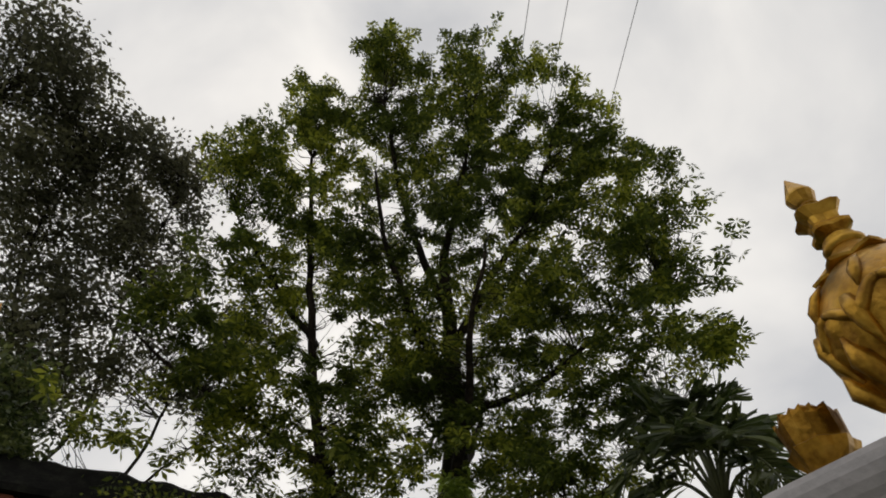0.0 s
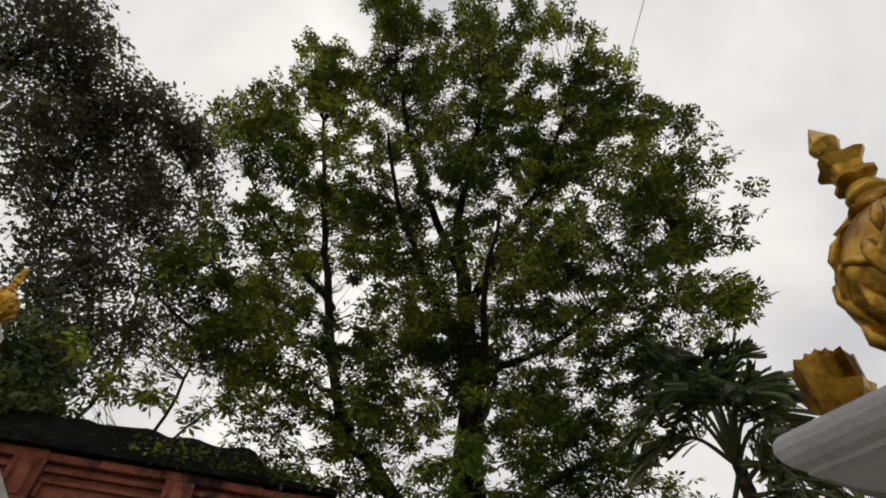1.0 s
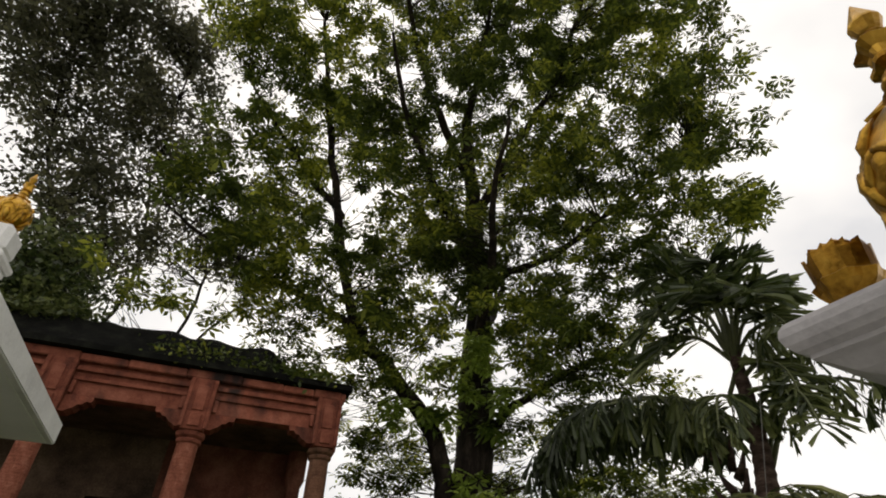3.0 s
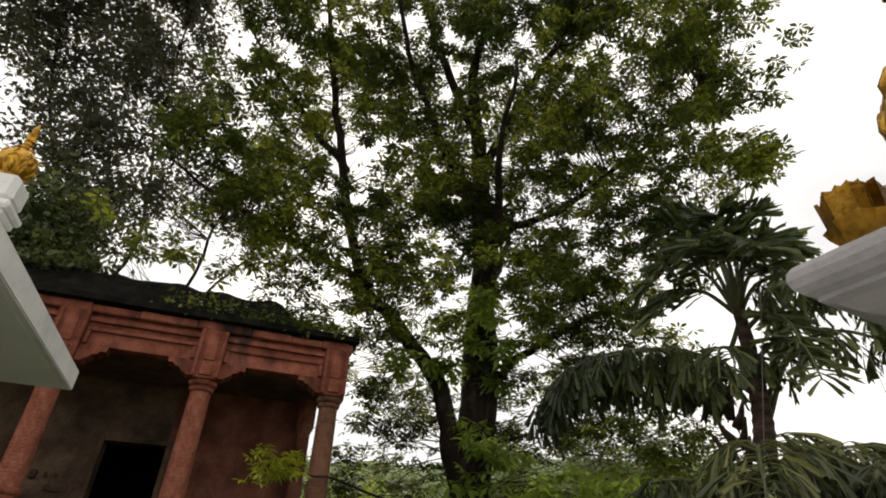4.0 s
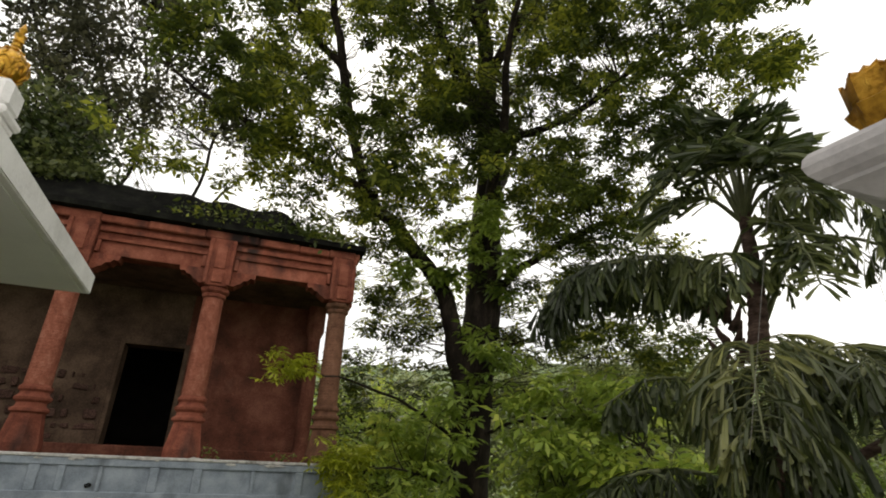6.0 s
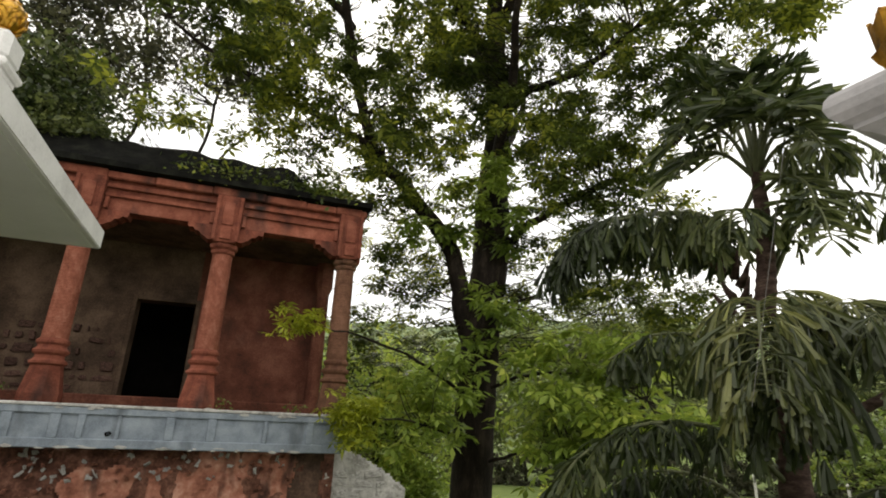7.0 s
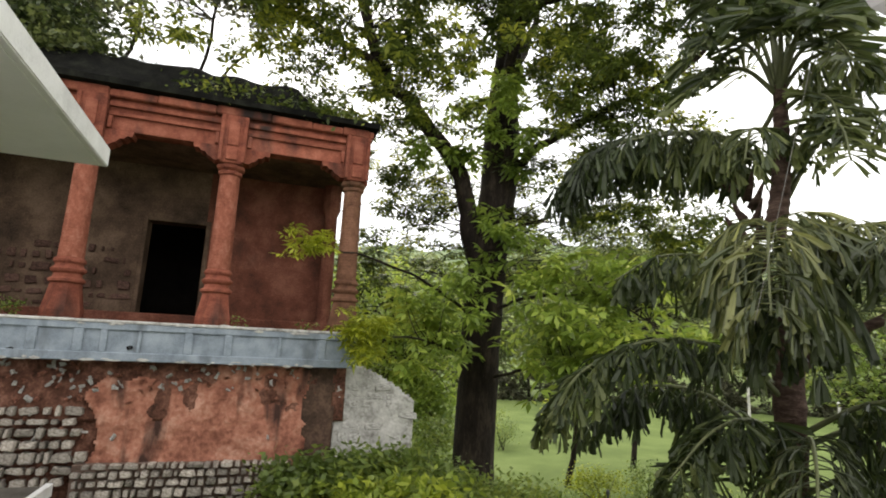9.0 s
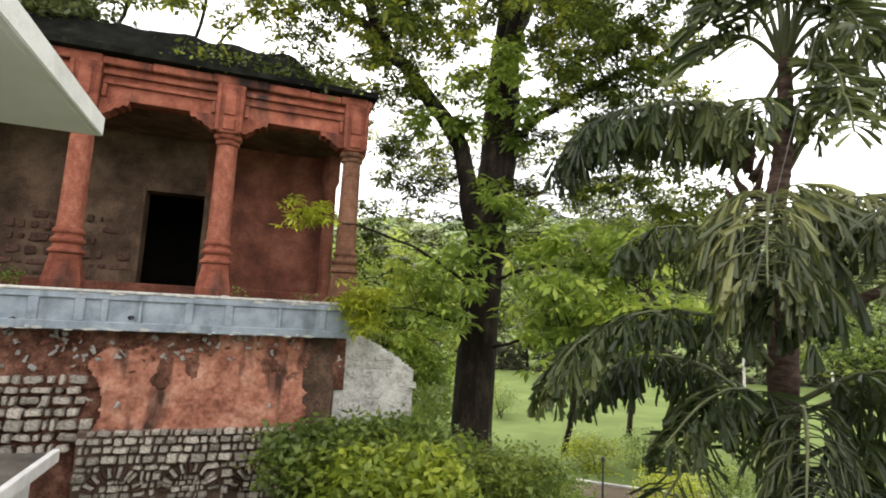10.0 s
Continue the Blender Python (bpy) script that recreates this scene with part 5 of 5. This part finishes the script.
small_tree((-9.8, 10.1), 11.2, [(-9.78, 10.12, 11.26, 0.81, 0.73, 0.66), (-9.76, 10.41, 11.95, 0.55, 0.5, 0.39), (-9.81, 9.8, 10.45, 0.75, 0.67, 0.56)], 6000, 0.17, LEAF_PALM, "dark green leafy tree close behind the roof", 55)
far_rng = random.Random(8)
for k in range(16):
    x = -34 + 5.6 * k + far_rng.uniform(-1.4, 1.4)
    y = 53 + far_rng.uniform(-2, 5)
    h = far_rng.uniform(12.5, 18.0)
    small_tree((x, y), h, [(x, y, h * 0.62, 4.0, 3.0, h * 0.36), (x + 1.8, y - 0.9, h * 0.36, 2.9, 2.2, h * 0.24)], 7000, 0.46, LEAF_FAR, "leafy tree at the far edge of the lawn", 60 + k, "trees beyond the lawn", 0.16)
shrub("hedge", [(x, 49.5, 1.2, 2.6, 0.9, 1.9) for x in range(-20, 34, 4)], 26000, 0.42, LEAF_DARK, "dark clipped hedge closing the lawn", 90, False, "hedge")


def hill():
    verts, faces, n = [], [], 60
    for j in range(7):
        for i in range(n):
            x = -320 + 640 * i / (n - 1)
            ridge = 46 + 5 * noise.noise((x * 0.012, 0, 3)) + 3 * noise.noise((x * 0.06, 0, 5)) + 0.02 * x
            verts.append((x, 150 + 16 * j, ridge * math.sin(math.pi / 2 * min(1, j / 5)) + 1.2 * noise.noise((x * 0.1, j * 0.9, 7))))
    for j in range(6):
        for i in range(n - 1):
            faces.append((j * n + i, j * n + i + 1, (j + 1) * n + i + 1, (j + 1) * n + i))
    tagged(mesh_part("far_hill", verts, faces, HILL, smooth=True), "wooded hillside with haze put into its pale colour", "hill", kind="structure")


hill()
small_tree((13.4, 20.5), 6.1, [(12.77, 20.03, 4.22, 2.35, 1.8, 1.68), (15.34, 21.42, 3.88, 2.14, 1.8, 1.56)], 6000, 0.2, LEAF_BUSH, "pale green shrubby tree beside the lawn", 53)
small_tree((6.2, 23.8), 10.7, [(5.84, 23.46, 8.1, 3, 2.2, 2.39), (8.27, 24.16, 7.01, 2.14, 2, 1.95)], 7000, 0.22, LEAF_FAR, "leafy tree beyond the palm", 54)

# ---- garden path with a pale kerb, posts ----
def strip(line, w0, w1, z0, z1):
    bm = bmesh.new()
    rows = []
    for i, (x, y) in enumerate(line):
        a, b = line[max(0, i - 1)], line[min(len(line) - 1, i + 1)]
        d = Vector((b[0] - a[0], b[1] - a[1], 0)).normalized()
        nrm = Vector((-d.y, d.x, 0))
        p = Vector((x, y, 0))
        rows.append([bm.verts.new(p + nrm * w + Vector((0, 0, z))) for w, z in ((w0, z0), (w0, z1), (w1, z1), (w1, z0))])
    for p, q in zip(rows, rows[1:]):
        for k in range(4):
            bm.faces.new((p[k], p[(k + 1) % 4], q[(k + 1) % 4], q[k]))
    bm.faces.new(rows[0])
    bm.faces.new(rows[-1][::-1])
    return bm


curve = [(-2.4 + 0.58 * k, 18.2 - 0.18 * k + 0.009 * (k - 8) ** 2) for k in range(24)]
tagged(part("garden_path", strip(curve, -0.1, -1.3, -0.05, 0.075), SOIL), "pale earthen garden path", "path", kind="structure")
tagged(part("path_kerb", strip(curve, -0.1, 0.02, -0.05, 0.13), LIME), "whitewashed path kerb", "kerb", kind="structure")
for x, y, h in ((18.6, 31.0, 2.4), (14.4, 31.7, 4.0)):
    bm = bmesh.new()
    lathe(bm, [(0.12, -0.1), (0.12, 0.1), (0.07, 0.14), (0.06, h), (0.09, h + 0.02), (0.09, h + 0.1), (0.03, h + 0.16)], 12, centre=(x, y))
    tagged(part("garden_post", bm, LIME, smooth=False), "weathered whitish garden post", "post", "garden posts")

# ---- low flat roof beside the retaining wall ----
low = thing("low_roof", PAV, "dark damp concrete flat roof with a white edge", "roof")
part("slab", one_box(-7.0, -1.56, -5.5, -0.62, 2.13, 2.26, 0.01), DAMP, low)
part("edge_strip", one_box(-1.64, -1.54, -5.5, -0.60, 2.11, 2.30, 0.012), WHITE, low, "white painted edge")
part("wall", one_box(-6.8, -1.8, -5.3, -0.8, -0.1, 2.13, 0.01), WHITE, low)

# ---- single stones of the walls ----
pale = [stone_mesh(k, PALE) for k in range(6)]
dull = [stone_mesh(k, REDSTONE) for k in range(6)]
ARCHES = ((-0.85, 1.46), (0.26, 1.50), (1.3, 1.46))
course_wall(core, pale, -1.38, 1.85, 0.9, 2.50, -0.22, 0.125, 0.17, 0.22, 3, lambda x, z: all(math.hypot(x - a, z - b) > 0.47 for a, b in ARCHES), 0.018)
for a, b in ARCHES:
    for k in range(17):
        ang = math.pi * (k + 0.5) / 17
        ob = new("stone", (pale + dull)[(k * 5 + int(10 * a)) % 12])
        ob.parent = core
        ob.location, ob.scale, ob.rotation_euler = (a + 0.37 * math.cos(ang), -0.22, b + 0.37 * math.sin(ang)), (0.15, 0.19, 0.052), (0, -ang, 0)
    course_wall(core, pale, a - 0.27, a + 0.27, 1.1, b + 0.25, -0.2, 0.09, 0.11, 0.18, int(50 + 10 * a), lambda x, z, a=a, b=b: math.hypot(x - a, z - b) < 0.26 or z < b)
course_wall(core, pale, -3.6, -1.38, 2.1, 3.34, -0.10, 0.16, 0.21, 0.2, 5, lambda x, z: x < edge(z) - 0.1, 0.035)
lime = [stone_mesh(k, LIME) for k in range(6)]
course_wall(core, lime, 2.55, 3.95, 1.9, 4.1, -0.004, 0.16, 0.3, 0.12, 11, lambda x, z: z < stub_top(x) - 0.1)
course_wall(back, dull, -3.9, -1.45, 4.92, 6.5, 1.985, 0.2, 0.27, 0.08, 7, lambda x, z: z < 6.2 + 0.3 * noise.noise((x * 2, 0, 1)) and noise.noise((x * 3.1, z * 3.1, 6)) > -0.22, 0.09)
mortar = part("mortar_bed", one_box(-1.45, 1.85, -0.2, 0.0, 0.0, 2.46, 0.01), MORTAR, pavilion)
rng_s = random.Random(17)
chips = []
for k in range(8):
    me = stone_mesh(k % 6, LIME if k < 5 else ORANGE)
    for v in me.vertices:
        v.co = Vector(v.co) * rng_s.uniform(0.55, 1.25) + Vector((rng_s.uniform(-0.12, 0.12), 0, rng_s.uniform(-0.12, 0.12)))
    chips.append(me)
for k in range(210):
    x, z = rng_s.uniform(-3.2, 2.0), rng_s.choice((rng_s.uniform(3.4, 4.02), rng_s.uniform(2.7, 3.95)))
    if x > -1.3 and z < 3.62 and rng_s.random() < 0.82:
        continue
    ob = new("stone", chips[rng_s.randrange(8)])
    ob.parent = core
    ob.location, ob.scale = (x, -0.13, z), (rng_s.uniform(0.03, 0.12), 0.07, rng_s.uniform(0.02, 0.06))
    ob.rotation_euler = (rng_s.uniform(-0.5, 0.5), rng_s.uniform(-1.5, 1.5), rng_s.uniform(-0.5, 0.5))


# ---- creepers on the roof ----
def creeper(points, count, seed, material=LEAF_BUSH):
    rng = np.random.default_rng(seed)
    ob = thing("creeper", PAV, "green creeper sprawling over the black roof", "plant")
    c = np.array(points, float)
    pts = c[rng.integers(0, len(c), count)] + rng.normal(0, 1, (count, 3)) * np.array([0.28, 0.2, 0.11])
    leaf_mesh("foliage", [blades(rng, pts, 0.13, 0.27)], material, ob)


creeper([(-0.5, 0, 9.02), (-0.2, 0.2, 9.22), (0.2, -0.2, 8.92), (1, -0.1, 8.97), (1.5, 0, 9.02), (1.9, -0.2, 8.87), (0.7, 0.3, 9.22), (1.8, 0.2, 9.12), (2.1, -0.3, 8.92), (2.2, -0.1, 9.02)], 750, 3, LEAF_MAIN)
creeper([(-3, 0.6, 9.62), (-3.6, 0.3, 9.62), (-2.5, 0.7, 9.72), (-3.3, 0.8, 10.12), (-3.2, 0.9, 10.42), (-3.8, 0.8, 10.32), (-2.8, 0.9, 10.02)], 3000, 4, LEAF_PALM)


# ---- small things on the pavilion and in the garden ----
# dark stains on the band, added as small irregular plugs
for x, z in ((-2.46, 4.19), (-0.86, 4.28)):
    bm = bmesh.new()
    lathe(bm, [(0.036, -0.02), (0.04, 0.02), (0.026, 0.024), (0.022, -0.01)], 9, wobble=lambda a, r, z: r * (1 + 0.25 * math.sin(2 * a + 1) + 0.12 * math.sin(5 * a)))
    stain_plug = part("band_stain", bm, SHADE_STAIN, pavilion, "small irregular dark stain on the painted band")
    stain_plug.matrix_local = pose(x, -0.37, z, 90, 0, 0)
for x, y, z, n in ((-2.62, -0.2, 4.80, 160), (0.75, -0.3, 4.74, 40), (1.9, -0.25, 4.74, 60)):
    rng_w = np.random.default_rng(int(90 + 10 * x))
    weed = thing("weed", PAV @ pose(x, y, z - 0.07), "small green weed growing on the veranda ledge", "plant", "ledge weeds")
    leaf_mesh("foliage", [blades(rng_w, rng_w.normal(0, 1, (n, 3)) * np.array([0.1, 0.06, 0.07]) + np.array([0, 0, 0.1]), 0.07, 0.25)], LEAF_BUSH, weed)
bm = bmesh.new()
lathe(bm, [(0.03, -0.1), (0.025, 1.0), (0.05, 1.02), (0.05, 1.1), (0.02, 1.14)], 10, centre=(3.33, 15.07))
tagged(part("garden_stake", bm, WIRE), "thin dark garden stake beside the path", "stake")


def ground_cover():
    rng = np.random.default_rng(77)
    n = 26000
    p = np.stack([rng.uniform(-5, 7, n), rng.uniform(8.2, 15.0, n), rng.uniform(0.0, 0.12, n)], -1)
    keep = (p[:, 1] < 15.0 - 0.3 * np.abs(p[:, 0] - 1)) & (rng.uniform(0, 1, n) < 0.5 + 0.5 * np.sin(1.7 * p[:, 0] + 0.9 * p[:, 1]))
    q, f = blades(rng, p[keep], 0.2, 0.1, 0.9)
    holder = thing("ground_cover", pose(0, 0, 0), "patchy grass and weeds under the trees", "grass", kind="stuff")
    leaf_mesh("grass", [(q, f)], LEAF_BUSH, holder, kind="stuff")


ground_cover()
